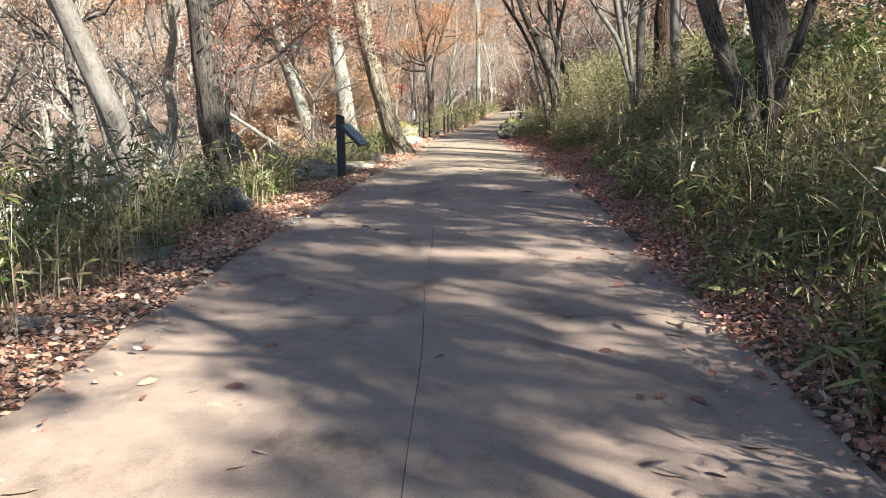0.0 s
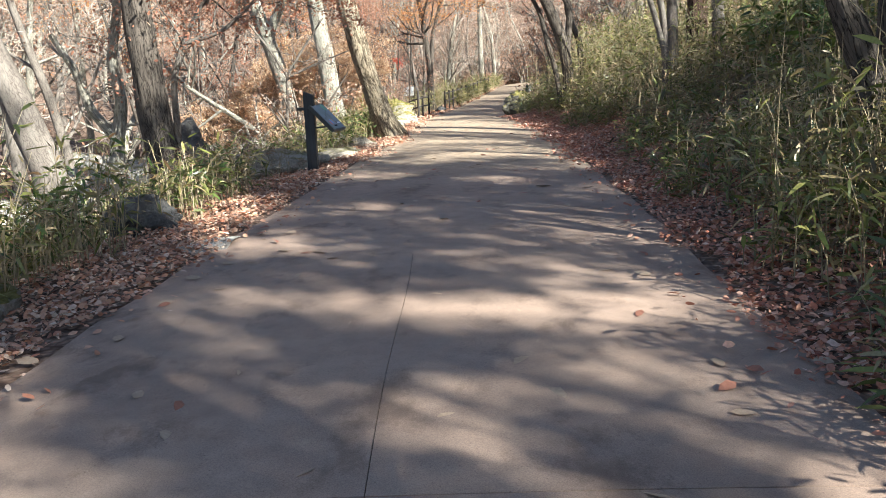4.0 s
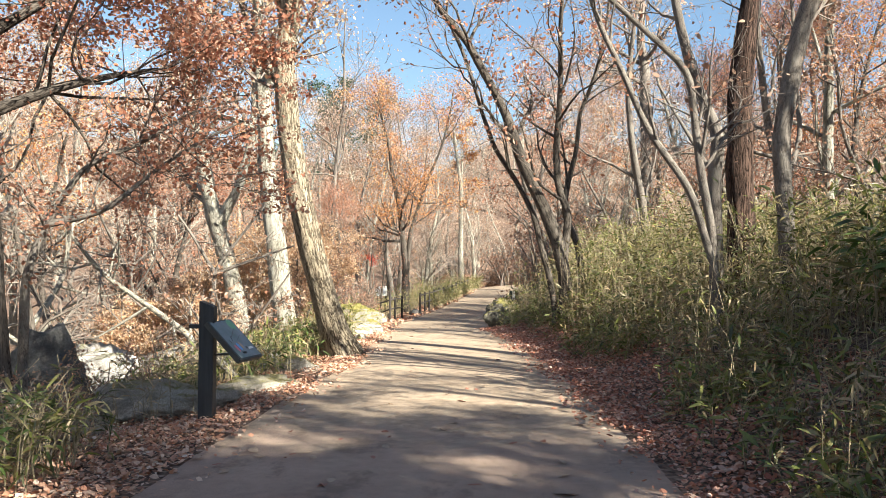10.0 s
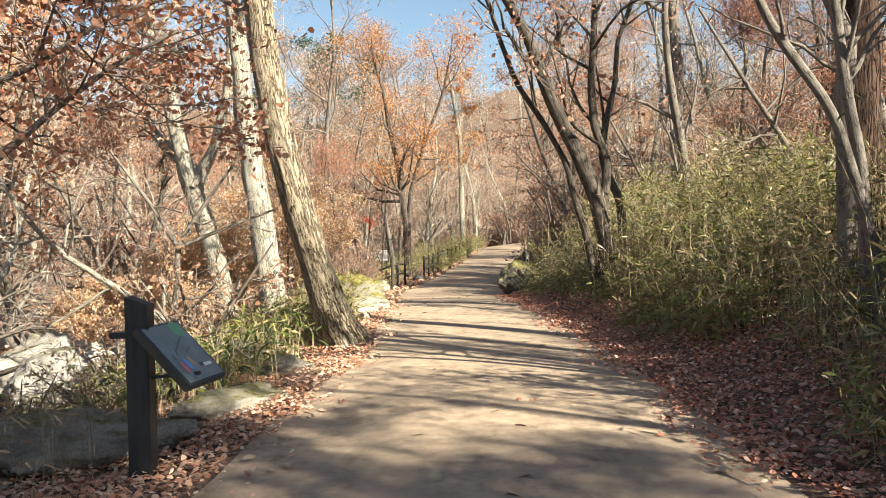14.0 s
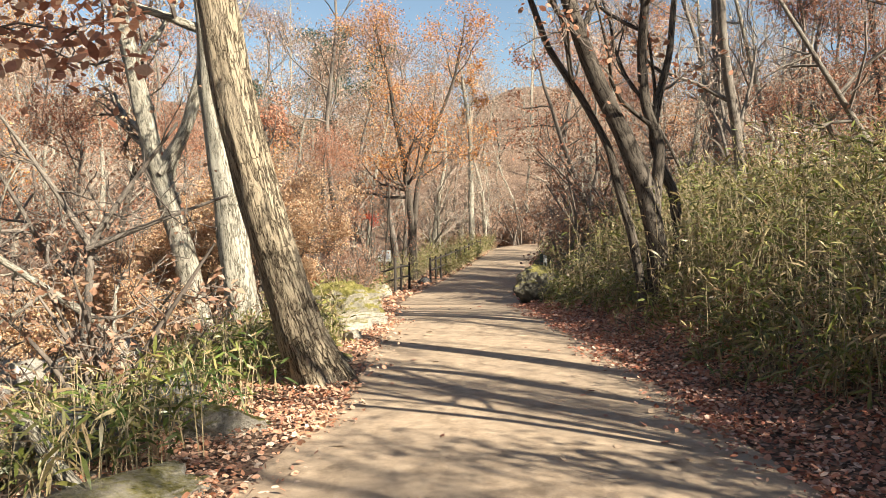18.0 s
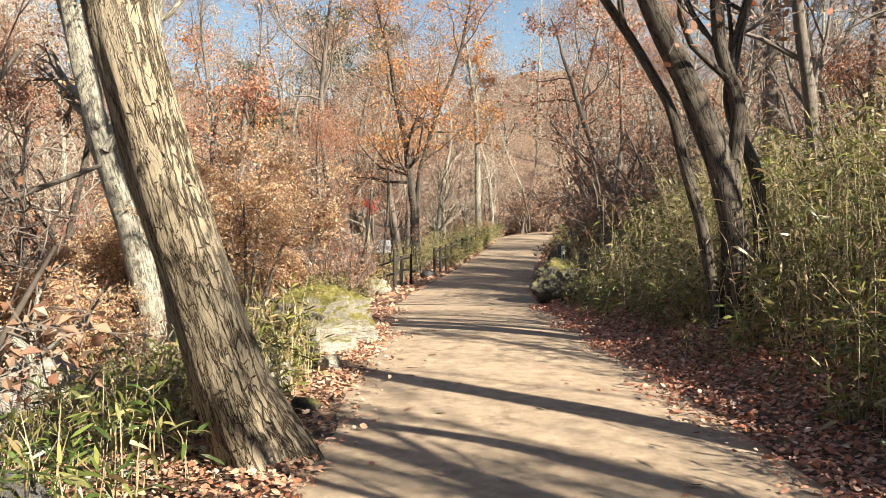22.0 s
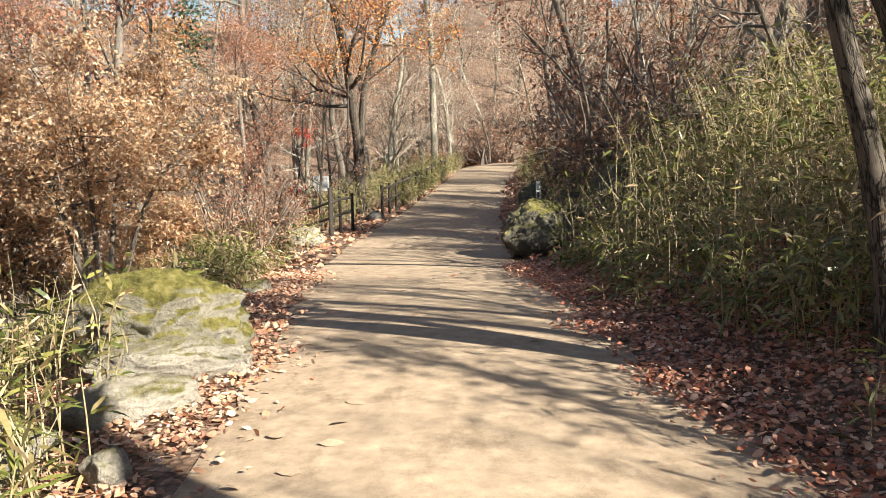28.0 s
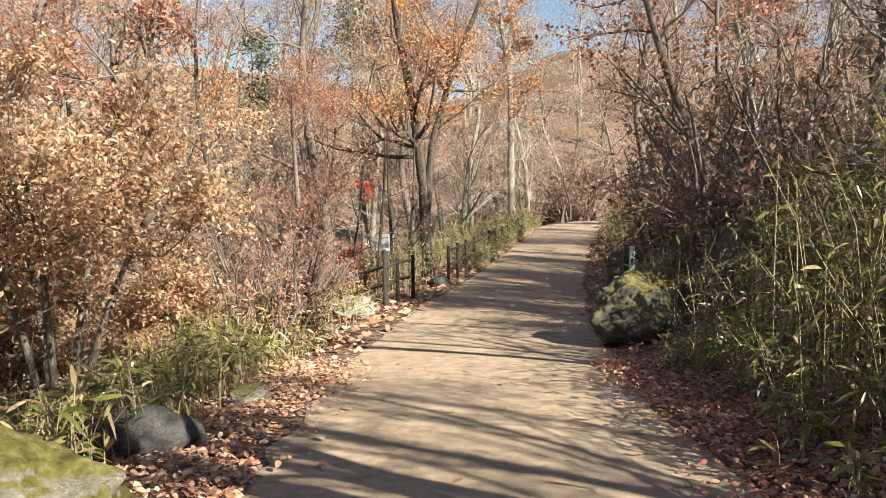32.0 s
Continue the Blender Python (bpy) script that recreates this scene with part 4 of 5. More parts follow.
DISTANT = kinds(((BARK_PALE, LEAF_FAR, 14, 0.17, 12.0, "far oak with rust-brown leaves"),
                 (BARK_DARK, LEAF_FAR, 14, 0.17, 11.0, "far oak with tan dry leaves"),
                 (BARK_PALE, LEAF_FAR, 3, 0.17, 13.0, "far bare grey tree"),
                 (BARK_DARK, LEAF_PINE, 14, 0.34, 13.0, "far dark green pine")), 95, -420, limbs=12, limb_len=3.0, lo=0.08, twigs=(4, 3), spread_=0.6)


def stand(src, x, y, s, turn, lean=0):
    m = pose(x, y, float(land(x, y)) - 0.1 * s, lean, lean * 0.6, turn) @ Matrix.Diagonal((s, s, s, 1))
    return copy_thing(src, m)


rng = np.random.default_rng(5)
spots = []
# unseen crowns, added on the bank behind to shade the path's first stretch
for x, y, k, s in ((13.5, -15.0, 0, 0.9), (5.2, -3.6, 1, 0.7), (5.2, 0.6, 0, 0.68), (12.4, -3.6, 2, 0.8), (11.3, -2.7, 2, 0.82), (4.6, -1.2, 2, 0.66), (13.6, -0.8, 0, 0.95), (13.2, 1.0, 1, 0.95), (13.4, 4.0, 2, 0.95)):
    spots.append((x, y))
    stand(SHADE_OAKS[k], x, y, s * rng.uniform(0.95, 1.05), rng.uniform(0, 360), rng.uniform(-4, 4))
stand(SHADE_OAKS[2], 12.6, -1.9, 0.86, 140, 2)
stand(SHADE_OAKS[2], 12.9, -7.7, 0.68, 200, 1)
# bare trees past x 9 and below y 21: unseen, added for branch shadows
for x, y, k, s in ((-8.0, 18.5, 0, 0.9), (-11.0, 20.0, 1, 1.0), (-12.5, 15.5, 2, 1.0), (-7.6, 9.6, 1, 0.8), (-9.5, 24.0, 2, 0.9), (-12.5, 28.0, 5, 1.0), (-8.0, 33.5, 3, 0.8), (-7.0, 38.5, 2, 0.85),
                   (-10.5, 38.0, 1, 0.9), (-5.0, 43.5, 3, 0.8), (-7.5, 47.0, 4, 0.95), (6.6, 30.0, 2, 0.85), (8.2, 23.0, 5, 0.85), (9.5, 11.0, 3, 0.9), (6.8, 40.0, 5, 0.7), (8.0, 45.0, 5, 0.8),
                   (11.4, 9.0, 5, 0.9), (12.0, 12.4, 5, 0.95), (11.2, 15.4, 5, 0.9), (12.4, 18.6, 5, 0.95), (9.4, 13.6, 5, 0.75), (11.4, 33.0, 6, 0.95), (14.5, 31.0, 6, 1.0), (13.2, 20.4, 3, 0.9), (9.4, -9.6, 3, 0.85), (8.8, 50.0, 0, 0.85), (6.4, 34.5, 5, 0.75), (-3.2, 56.0, 5, 0.9), (-1.5, 63.0, 0, 0.9), (0.8, 72.0, 1, 1.0), (9.5, 58.0, 1, 0.8), (-5.5, 52.0, 0, 0.9), (12, 64, 0, 0.9),
                   (-10.0, 44.0, 0, 1.0), (-2.6, 68.0, 2, 1.1), (14, 74, 1, 1.0), (3.0, 82.0, 0, 1.2), (5.5, 92.0, 2, 1.3), (10.0, 36.0, 5, 0.85), (9.2, 33.0, 6, 0.8), (11.5, 38.5, 6, 0.9), (8.6, 47.5, 6, 0.8), (-9.2, 34.5, 6, 0.8), (-8.6, 42.0, 6, 0.9), (-4.2, 46.5, 6, 0.75)):
    spots.append((x, y))
    stand(WOODS[k], x, y, s * rng.uniform(0.92, 1.08), rng.uniform(0, 360), rng.uniform(-5, 5))


def woods(kind, count, y0, y1, chance, gap, lo=0.8, hi=1.2):
    made = 0
    while made < count:
        y = rng.uniform(y0, y1)
        x = rng.uniform(-0.66, 0.6) * (y + 12) + 2 if y > 25 else rng.choice([-1, 1]) * rng.uniform(15, 40)
        u, v = left_edge(y) - x, x - right_edge(y)
        if (max(u, v) < (2.2 if y > 50 else 6.5) and y < 84) or (3.0 < u < 10.0 and y < 40) or min(math.hypot(x - a, y - b) for a, b in spots) < gap:
            continue
        spots.append((x, y))
        made += 1
        stand(kind[rng.choice(len(kind), p=chance)], x, y, rng.uniform(lo, hi), rng.uniform(0, 360), rng.uniform(-5, 5))


for x, y, k, s in ((-4.0, 60.0, 0, 1.2), (4.6, 66.0 + 14, 1, 1.3), (-6.5, 66.0, 1, 1.25), (-9.5, 57.0, 0, 1.2), (11.0, 70.0, 0, 1.2), (13.5, 60.0, 1, 1.2), (6.9, 52.0, 0, 1.15), (8.2, 56.5, 1, 1.2), (-3.6, 49.5, 2, 1.2), (-1.6, 58.5, 0, 1.2), (0.2, 66.0, 1, 1.2), (9.8, 66.5, 0, 1.25), (-1.0, 76.0, 0, 1.3), (1.5, 88.0, 0, 1.4), (-4.5, 80.0, 4, 1.3)):
    spots.append((x, y))
    stand(WOODS[k], x, y, s, rng.uniform(0, 360))
woods(WOODS, 84, 28, 82, [0.20, 0.22, 0.18, 0.12, 0.06, 0.20, 0.02], 2.3)
woods(DISTANT, 118, 80, 175, [0.36, 0.30, 0.34, 0.0], 3.0, 1.05, 1.6)
for x, y in ((6.0, 97.0), (9.0, 94.0), (3.5, 93.0), (12.5, 98.0), (7.5, 101.0), (1.0, 96.0), (10.5, 102.0), (15.5, 100.0)):
    spots.append((x, y))
    stand(DISTANT[rng.integers(3)], x, y, rng.uniform(0.8, 1.1), rng.uniform(0, 360))
for x, y, q in ((-9.0, 122.0, 1.1), (-13.0, 128.0, 1.2), (-11.0, 134.0, 1.15), (-16.0, 124.0, 1.1)):
    spots.append((x, y))
    stand(DISTANT[3], x, y, q, 50 * x)
for k in range(24):
    x, y = -24 - 46 * rng.random(), 48 + 70 * rng.random()
    spots.append((x, y))
    stand(DISTANT[rng.integers(3)], x, y, rng.uniform(1.0, 1.5), rng.uniform(0, 360))
woods(WOODS, 8, -60, 25, [0.3, 0.3, 0.2, 0.2, 0, 0, 0], 4.0)
for k, g in enumerate(WOODS + SHADE_OAKS + DISTANT):
    x, y = ((-16, 33), (-19, 29), (15, 30), (16, 42), (12, 55), (18, 50), (14, 36), (27, -24), (30, -14), (29, -4), (-30, 90), (-12, 88), (16, 95), (-16, 84))[k]
    g.location = (x, y, float(land(x, y)) - 0.1)

# ---- the leafy bush below the oak, and undergrowth ----
def shrub(name, x, y, h, r, label, leaf, leaf_n, size, seed, stems=7, twigs=(5, 5), twig_mat=None, up=0.05, limbs=5):
    rng = np.random.default_rng(seed)
    z = float(land(x, y))
    st = []
    for i in range(stems):
        a, q = rng.uniform(0, 6.28), r * rng.uniform(0.35, 1.0)
        dx, dy = math.cos(a) * q, math.sin(a) * q
        hh = h * rng.uniform(0.6, 1.0)
        b = 0.08 * rng.normal(0, 1, 2)
        st.append([(x + b[0], y + b[1], z - 0.05, 0.03), (x + b[0] + dx * 0.25, y + b[1] + dy * 0.25, z + hh * 0.4, 0.024), (x + dx * 0.65, y + dy * 0.65, z + hh * 0.75, 0.016), (x + dx, y + dy, z + hh, 0.008)])
    return tagged(tree(name, st, label, twig_mat or BARK_PALE, seed, h, leaf, leaf_n, size, limbs, r * 0.75, 0.25, up, twigs, twig_mat or TWIG, 0.05, 6, 0.25, 0, 0.1, extend=False, distant=True, girth=(0.006, 0.004)), label, "shrub")


def spray_oak(x, y, h, r, seed, label, leaf=None, leaf_n=20, size=0.07, stems=5, low=0.58):
    """A low spreading oak: few stems, long level boughs, and dry leaves lying in layers along them."""
    rng = np.random.default_rng(seed)
    z = float(land(x, y))
    st = []
    for i in range(stems):
        a, q = 6.283 * (i + rng.uniform(-0.3, 0.3)) / stems, r * rng.uniform(0.25, 0.5)
        dx, dy, hh = math.cos(a) * q, math.sin(a) * q, h * rng.uniform(0.75, 0.98)
        st.append([(x + dx * 0.06, y + dy * 0.06, z - 0.05, 0.05), (x + dx * 0.3, y + dy * 0.3, z + hh * 0.4, 0.04), (x + dx * 0.55, y + dy * 0.55, z + hh * 0.72, 0.028), (x + dx, y + dy, z + hh, 0.012)])
    return tagged(tree("spreading_oak", st, label, BARK_GREY, seed, h, leaf or LEAF_TAN, leaf_n, size, 9, r * 0.8, low, 0.05, (6, 5), TWIG, 0.05, 7, 0.2, 0.2, 0.12,
                       1.25, extend=False, distant=True, girth=(0.006, 0.0035), flat=0.32, level=0.85, wob=0.16), label, "tree")


spray_oak(-3.6, 32.0, 3.4, 2.6, 41, "low spreading oak with layers of tan dry leaves", leaf_n=17, low=0.72)
spray_oak(-5.6, 33.6, 3.5, 2.4, 42, "low spreading oak with layers of tan dry leaves")
spray_oak(-5.9, 29.4, 1.9, 1.5, 43, "small oak with tan dry leaves above stones", leaf_n=12)
BRUSH = [shrub("bare_shrub", 420 + 10 * i, -340, 1.7, 1.0, "tangled leafless shrub of thin twigs", LEAF_RUST if i < 2 else None, 2, 0.07, 50 + i, 6, (4, 4), TWIG, limbs=4) for i in range(3)]
rng = np.random.default_rng(8)
taken = []
while len(taken) < 48:
    y = rng.uniform(17, 75)
    u = rng.uniform(1.8, 12) if rng.random() < 0.72 else -rng.uniform(4.0, 10)
    x = left_edge(y) - u if u > 0 else right_edge(y) - u
    if (0 < u < 3.0 and 24 < y < 33) or (2.0 < u < 9 and y < 31) or (y < 20 and u > 0 and u < 2.0) or (2.0 < u < 4 and 17 < y < 24) or any(math.hypot(x - a, y - b) < 0.8 for a, b in taken):
        continue
    taken.append((x, y))
    stand(BRUSH[rng.integers(3)], x, y, rng.uniform(0.7, 1.35), rng.uniform(0, 360))
for x, y, s in ((5.0, 37.5, 1.9), (5.8, 40.5, 2.3), (5.2, 43.5, 2.0), (6.6, 38.8, 2.4), (6.2, 35.2, 1.8), (7.0, 47.0, 2.2), (6.4, 44.8, 2.4), (7.4, 42.0, 2.5)):
    stand(BRUSH[rng.integers(3)], x, y, s, rng.uniform(0, 360), rng.uniform(-8, 8))
for x, y, s in ((4.2, 81.0, 2.6), (7.2, 84.5, 3.0), (10.2, 86.0, 3.0), (5.4, 87.0, 3.2), (13.0, 88.0, 3.2), (8.6, 90.5, 3.4), (2.4, 90.0, 3.0), (0.6, 84.0, 2.6), (12.0, 77.0, 2.4), (15.0, 83.0, 3.0)):
    stand(BRUSH[rng.integers(3)], x, y, s, rng.uniform(0, 360), rng.uniform(-8, 8))
for x, y, s in ((-3.2, 14.6, 0.55), (-3.9, 15.3, 0.7), (-2.8, 13.9, 0.5), (-4.6, 14.6, 0.7), (-3.5, 17.3, 0.6), (-4.3, 16.6, 0.65), (-3.2, 19.2, 0.55), (-3.3, 20.6, 0.75), (-2.9, 21.9, 0.7), (-3.9, 21.2, 0.85), (-2.7, 23.0, 0.6), (-3.6, 24.6, 0.75), (-2.9, 26.3, 0.65), (-4.0, 27.8, 0.8), (-2.7, 28.6, 0.6), (-3.3, 18.2, 0.6)):
    stand(BRUSH[rng.integers(3)], x, y, s, rng.uniform(0, 360), rng.uniform(-8, 8))
for k, g in enumerate(BRUSH):
    x, y = ((-2.6, 34.8), (-2.6, 37.2), (-2.2, 38.8))[k]
    g.location = (x, y, float(land(x, y)))

for k, (x, y, s) in enumerate(((4.6, 84.0, 1.5), (6.6, 88.0, 1.6), (9.0, 91.5, 1.6), (3.0, 79.0, 1.4), (2.0, 86.0, 1.5), (11.5, 80.0, 1.3), (12.5, 84.0, 1.4))):
    if k == 0:
        red = shrub("red_bush", x, y, 1.8, 1.6, "low bush with dull red leaves at the bend", LEAF_RUST, 9, 0.14, 58, 7, (4, 4))
    else:
        stand(red, x, y, s / 1.4, 60 * k)

# low leafy oaks added on the upper bank to break the bamboo's sunlight
SCRUB = []
for i in range(2):
    x0, y0 = 400 + 30 * i, -500
    z0 = float(land(x0, y0))
    st = [[(x0, y0, z0, 0.07), (x0 + 0.2, y0 - 0.1, z0 + 1.2, 0.05), (x0 + 0.5, y0 + 0.2, z0 + 2.4, 0.035)], [(x0 + 0.1, y0, z0, 0.06), (x0 - 0.4, y0 + 0.3, z0 + 1.3, 0.045), (x0 - 0.8, y0 + 0.3, z0 + 2.3, 0.03)]]
    SCRUB.append(tree("scrub_oak", st, "low scrub oak with rust leaves, added to shade the upper bank", BARK_GREY, 230 + i, 3.9, (LEAF_RUST, LEAF_TAN)[i], 7, 0.11, 9, 1.7, 0.1, 0.05, (4, 4), TWIG, 0.1, 8, 0.3, 0.3, 0.2, distant=True, girth=(0.006, 0.0035)))
rng = np.random.default_rng(15)
for n, y in enumerate((20.5, 13.5)):
    x = float(right_edge(y)) + (4.4 if n % 2 else 5.6) + rng.uniform(-0.5, 0.5)
    SCRUB[n].location = (x, y, float(land(x, y)) - 0.05)

tree("sapling", [flat(21.0, (-3.3, -0.6, 0.05), (-3.35, 0.3, 0.045), (-3.27, 1.0, 0.04), (-3.25, 1.45, 0.036), (-2.9, 1.95, 0.025), (-2.4, 2.6, 0.013)),
                 flat(21.0, (-3.25, 1.42, 0.03), (-3.6, 2.0, 0.026), (-4.1, 2.7, 0.014)),
                 flat(20.9, (-3.24, 1.4, 0.026), (-2.6, 1.65, 0.02), (-1.9, 1.9, 0.012))],
     "slender pale sapling with wide bare branches and a few rust leaves", BARK_GREY, 260, 2.6, LEAF_RUST, 1, 0.05, 5, 0.9, 0.45, 0.05, (3, 3), TWIG, 0.05, 10, 0.06, 0.5, 0.1, extend=False, wob=0.12)
tree("log", [[(-2.62, 18.3, 0.42, 0.045), (-2.45, 18.2, 0.26, 0.048), (-2.25, 18.05, 0.1, 0.05), (-2.02, 17.95, -0.08, 0.055)]],
     "broken grey stem leaning in the bamboo", BARK_PALE, 261, 1.0, None, 0, 0.1, 2, 0.3, 0.3, 0.0, (2, 2), TWIG, 0.05, 10, 0.08, 0.0, 0.1, extend=False)
tree("crooked_tree", [flat(19.6, (-6.6, -0.8, 0.17), (-6.55, 0.2, 0.14), (-6.35, 1.0, 0.12), (-6.45, 1.9, 0.1), (-6.2, 2.9, 0.08), (-6.3, 3.9, 0.06)),
                      flat(19.6, (-6.5, 0.3, 0.11), (-7.0, 0.9, 0.09), (-7.2, 1.7, 0.075), (-7.6, 2.4, 0.05))],
     "thick pale crooked tree on the far side of the stream", BARK_PALE, 262, 5.5, None, 0, 0.1, 4, 1.3, 0.3, 0.1, (3, 3), TWIG_PALE, 0.12, 12, 0.12, 0.5, 0.15, extend=False)
shrub("red_bush", -2.35, 47.0, 3.4, 0.7, "slender sapling with bright red leaves beyond the fence", LEAF_RED, 7, 0.1, 59, 4, (4, 4), limbs=5)
for k, (x, y, h) in enumerate(((-7.2, 31.4, 1.6), (-6.6, 33.0, 2.4), (-6.2, 36.0, 2.2), (-4.0, 36.3, 1.8), (-7.6, 29.5, 1.8), (-3.2, 34.6, 1.5))):
    spray_oak(x, y, h, h * 0.75, 400 + k, "low spreading oak of tan dry leaves above stones", leaf_n=12, stems=4)
for k, (x, y, h) in enumerate(((-2.0, 36.0, 1.6), (-2.4, 37.8, 1.9), (-1.9, 34.2, 1.2), (-2.9, 36.6, 2.1), (-2.1, 39.6, 1.5))):
    shrub("dry_shrub", x, y, h, h * 0.42, "twiggy dry shrub with a few rust leaves", LEAF_RUST, 2, 0.06, 420 + k, 9, (4, 4), TWIG, 0.2, 4)

for k, (x, y, h) in enumerate(((-2.5, 43.7, 1.55), (-3.6, 44.0, 1.6), (-4.6, 44.4, 1.5))):
    shrub("leafy_bush", x, y, h, h * 0.65, "low bush of rust leaves behind a rail fence", LEAF_RUSSET, 9, 0.09, 440 + k, 6, (4, 4))
for k, (x, y, dx) in enumerate(((-1.75, 44.6, 0.2), (-1.45, 45.6, -0.1), (-2.6, 45.4, 0.35), (-1.1, 46.8, 0.15))):
    z = float(land(x, y))
    tree("young_tree", [[(x, y, z, 0.05), (x + dx * 0.3, y, z + 1.4, 0.042), (x + dx, y, z + 2.9, 0.03), (x + dx * 1.2, y, z + 4.2, 0.018)]],
         "thin dark young tree beside a rail fence", BARK_DARK, 450 + k, 5.0, LEAF_RUSSET, 2, 0.08, 7, 1.2, 0.3, 0.12, (4, 3), sides=8, step=0.2, flare=0.3, extend=False)

# small contorted trees between the stream and the woods
CROOKED = []
for i in range(3):
    x0, y0 = 400 + 30 * i, -460
    z0 = float(land(x0, y0))
    q = np.random.default_rng(200 + i)
    st = [(x0, y0, z0, 0.10), (x0 + q.normal(0, 0.25), y0 + q.normal(0, 0.25), z0 + 1.0, 0.08), (x0 + q.normal(0, 0.5), y0 + q.normal(0, 0.5), z0 + 2.1, 0.06)]
    CROOKED.append(tree("crooked_tree", [st], "small crooked tree with bare spreading branches", (BARK_DARK, BARK_PALE, BARK_GREY)[i], 200 + i, 5.0, LEAF_RUST if i else None, 1, 0.10, 12, 2.3, 0.15, 0.0,
                        (5, 4), TWIG, 0.1, 8, 0.3, 0.4, 0.2, 1.15, 0.6, wob=0.34, last_len=-0.6, distant=True, girth=(0.006, 0.0035)))
rng = np.random.default_rng(14)
for n in range(15):
    y = (25.0 + n * 2.0) if n < 10 else rng.uniform(22, 50)
    x = float(left_edge(y)) - rng.uniform(5.4, 10.5) if n < 10 else float(right_edge(y)) + rng.uniform(4.0, 8)
    stand(CROOKED[rng.integers(3)], x, y, rng.uniform(0.75, 1.25), rng.uniform(0, 360), rng.uniform(-14, 14))
for k, g in enumerate(CROOKED):
    x, y = ((-7.4, 23.5), (-5.6, 27.0), (-6.9, 35.5))[k]
    g.location = (x, y, float(land(x, y)))

# ---- stones ----
def stone(name, x, y, sx, sy, sz, mat, label, seed, turn=0.0, sink=0.25, detail=5, category="rock", group="", lift=0.0, cuts=9):
    """A weathered boulder: a rough lump with planes knocked off it, sunk into the ground."""
    rng = np.random.default_rng(seed)
    bm = bmesh.new()
    bmesh.ops.create_icosphere(bm, subdivisions=detail, radius=1)
    co = np.array([v.co[:] for v in bm.verts])
    for _ in range(cuts):
        n = unit(rng.normal(0, 1, 3))
        d = rng.uniform(0.62, 0.9)
        over = np.maximum(co @ n - d, 0)
        co = co - over[:, None] * n * 0.95
    s = rng.uniform(0, 50, 3)
    co = co * (1 + 0.16 * vnoise(co * 1.6 + s) + 0.09 * vnoise(co * 4.2 + s) + 0.05 * vnoise(co * 9 + s) + 0.025 * vnoise(co * 19 + s))[:, None]
    co = co * [sx, sy, sz]
    for v, c in zip(bm.verts, co):
        v.co = c
    me = bpy.data.meshes.new(name)
    bm.to_mesh(me)
    bm.free()
    me.materials.append(mat)
    me.polygons.foreach_set("use_smooth", np.ones(len(me.polygons), dtype=bool))
    ob = tagged(new(name, me), label, category, group)
    ob.matrix_basis = pose(x, y, float(land(x, y)) + sz * (1 - 2 * sink) + lift, 0, 0, turn)
    return ob


stone("boulder", -1.44, 27.0, 0.66, 0.46, 0.45, ROCK_MOSS_RICH, "rounded boulder capped with yellow-green moss", 3, 6, 0.2, 6, cuts=4)
stone("boulder", -1.34, 26.42, 0.62, 0.26, 0.22, ROCK_PALE, "pale flat-faced rock under a mossy boulder", 4, 0, 0.3, 6)
stone("boulder", -1.28, 25.62, 0.38, 0.26, 0.2, ROCK_PALE, "low lichened rock among leaves", 6, 20, 0.3)
stone("boulder", -1.8, 24.95, 0.38, 0.3, 0.22, ROCK_MOSS, "low lichened rock among leaves", 7, 70, 0.3)
stone("boulder", -1.88, 23.3, 0.62, 0.5, 0.40, ROCK_MOSS, "pale boulder with a mossy shoulder among bamboo", 28, 25, 0.22, 6, cuts=6)
stone("boulder", -1.02, 22.75, 0.13, 0.12, 0.09, ROCK_MOSS_DARK, "small dark rock at the path edge", 29, 25, 0.3)
stone("boulder", -1.76, 29.4, 0.46, 0.32, 0.22, ROCK_DARK, "dark grey rock in leaf litter", 8, 15, 0.3, 5, cuts=5)
for x, y, s in ((-3.6, 28.9, 0.6), (-4.4, 29.6, 0.75), (-4.3, 28.1, 0.5), (-3.3, 30.2, 0.45)):
    stone("stream_boulder", x, y, s, s * 0.8, s * 0.62, ROCK_WHITE, "pale boulder toned as sunlit under a spreading oak", 330 + int(10 * s), 70 * s * y, 0.15, 5, group="stream bed boulders")
stone("boulder", -1.40, 31.15, 0.20, 0.2, 0.15, ROCK_MOSS, "half-buried rock in leaf litter", 9, 0, 0.35)
stone("boulder", -1.06, 24.6, 0.13, 0.14, 0.12, ROCK_PALE, "small pale rock beside the path", 10, 0, 0.3)
stone("boulder", -2.25, 20.3, 0.34, 0.3, 0.26, ROCK_DARK, "dark rock in a hollow beside an oak root", 12, 30, 0.3, cuts=5)
stone("boulder", -1.6, 19.5, 0.36, 0.24, 0.2, ROCK_MOSS, "flat rock edging the path", 13, 20, 0.42)
stone("boulder", -1.82, 17.75, 0.72, 0.34, 0.16, ROCK_PALE, "long flat pale rock edging the path", 14, 60, 0.3)
stone("boulder", -2.62, 16.4, 0.80, 0.42, 0.25, ROCK_PALE, "broad pale rock behind a signpost", 15, 12, 0.25, cuts=6)
stone("boulder", -3.5, 15.9, 0.5, 0.38, 0.24, ROCK_PALE, "broad pale rock behind a signpost", 16, 50, 0.2)
stone("boulder", -2.55, 19.0, 0.4, 0.3, 0.3, ROCK_DARK, "dark rock in a hollow under bamboo", 26, 80, 0.3)
stone("boulder", -4.75, 18.2, 0.62, 0.6, 0.95, ROCK_DARK, "rounded grey boulder on the stream bank", 27, 10, 0.05, cuts=5)
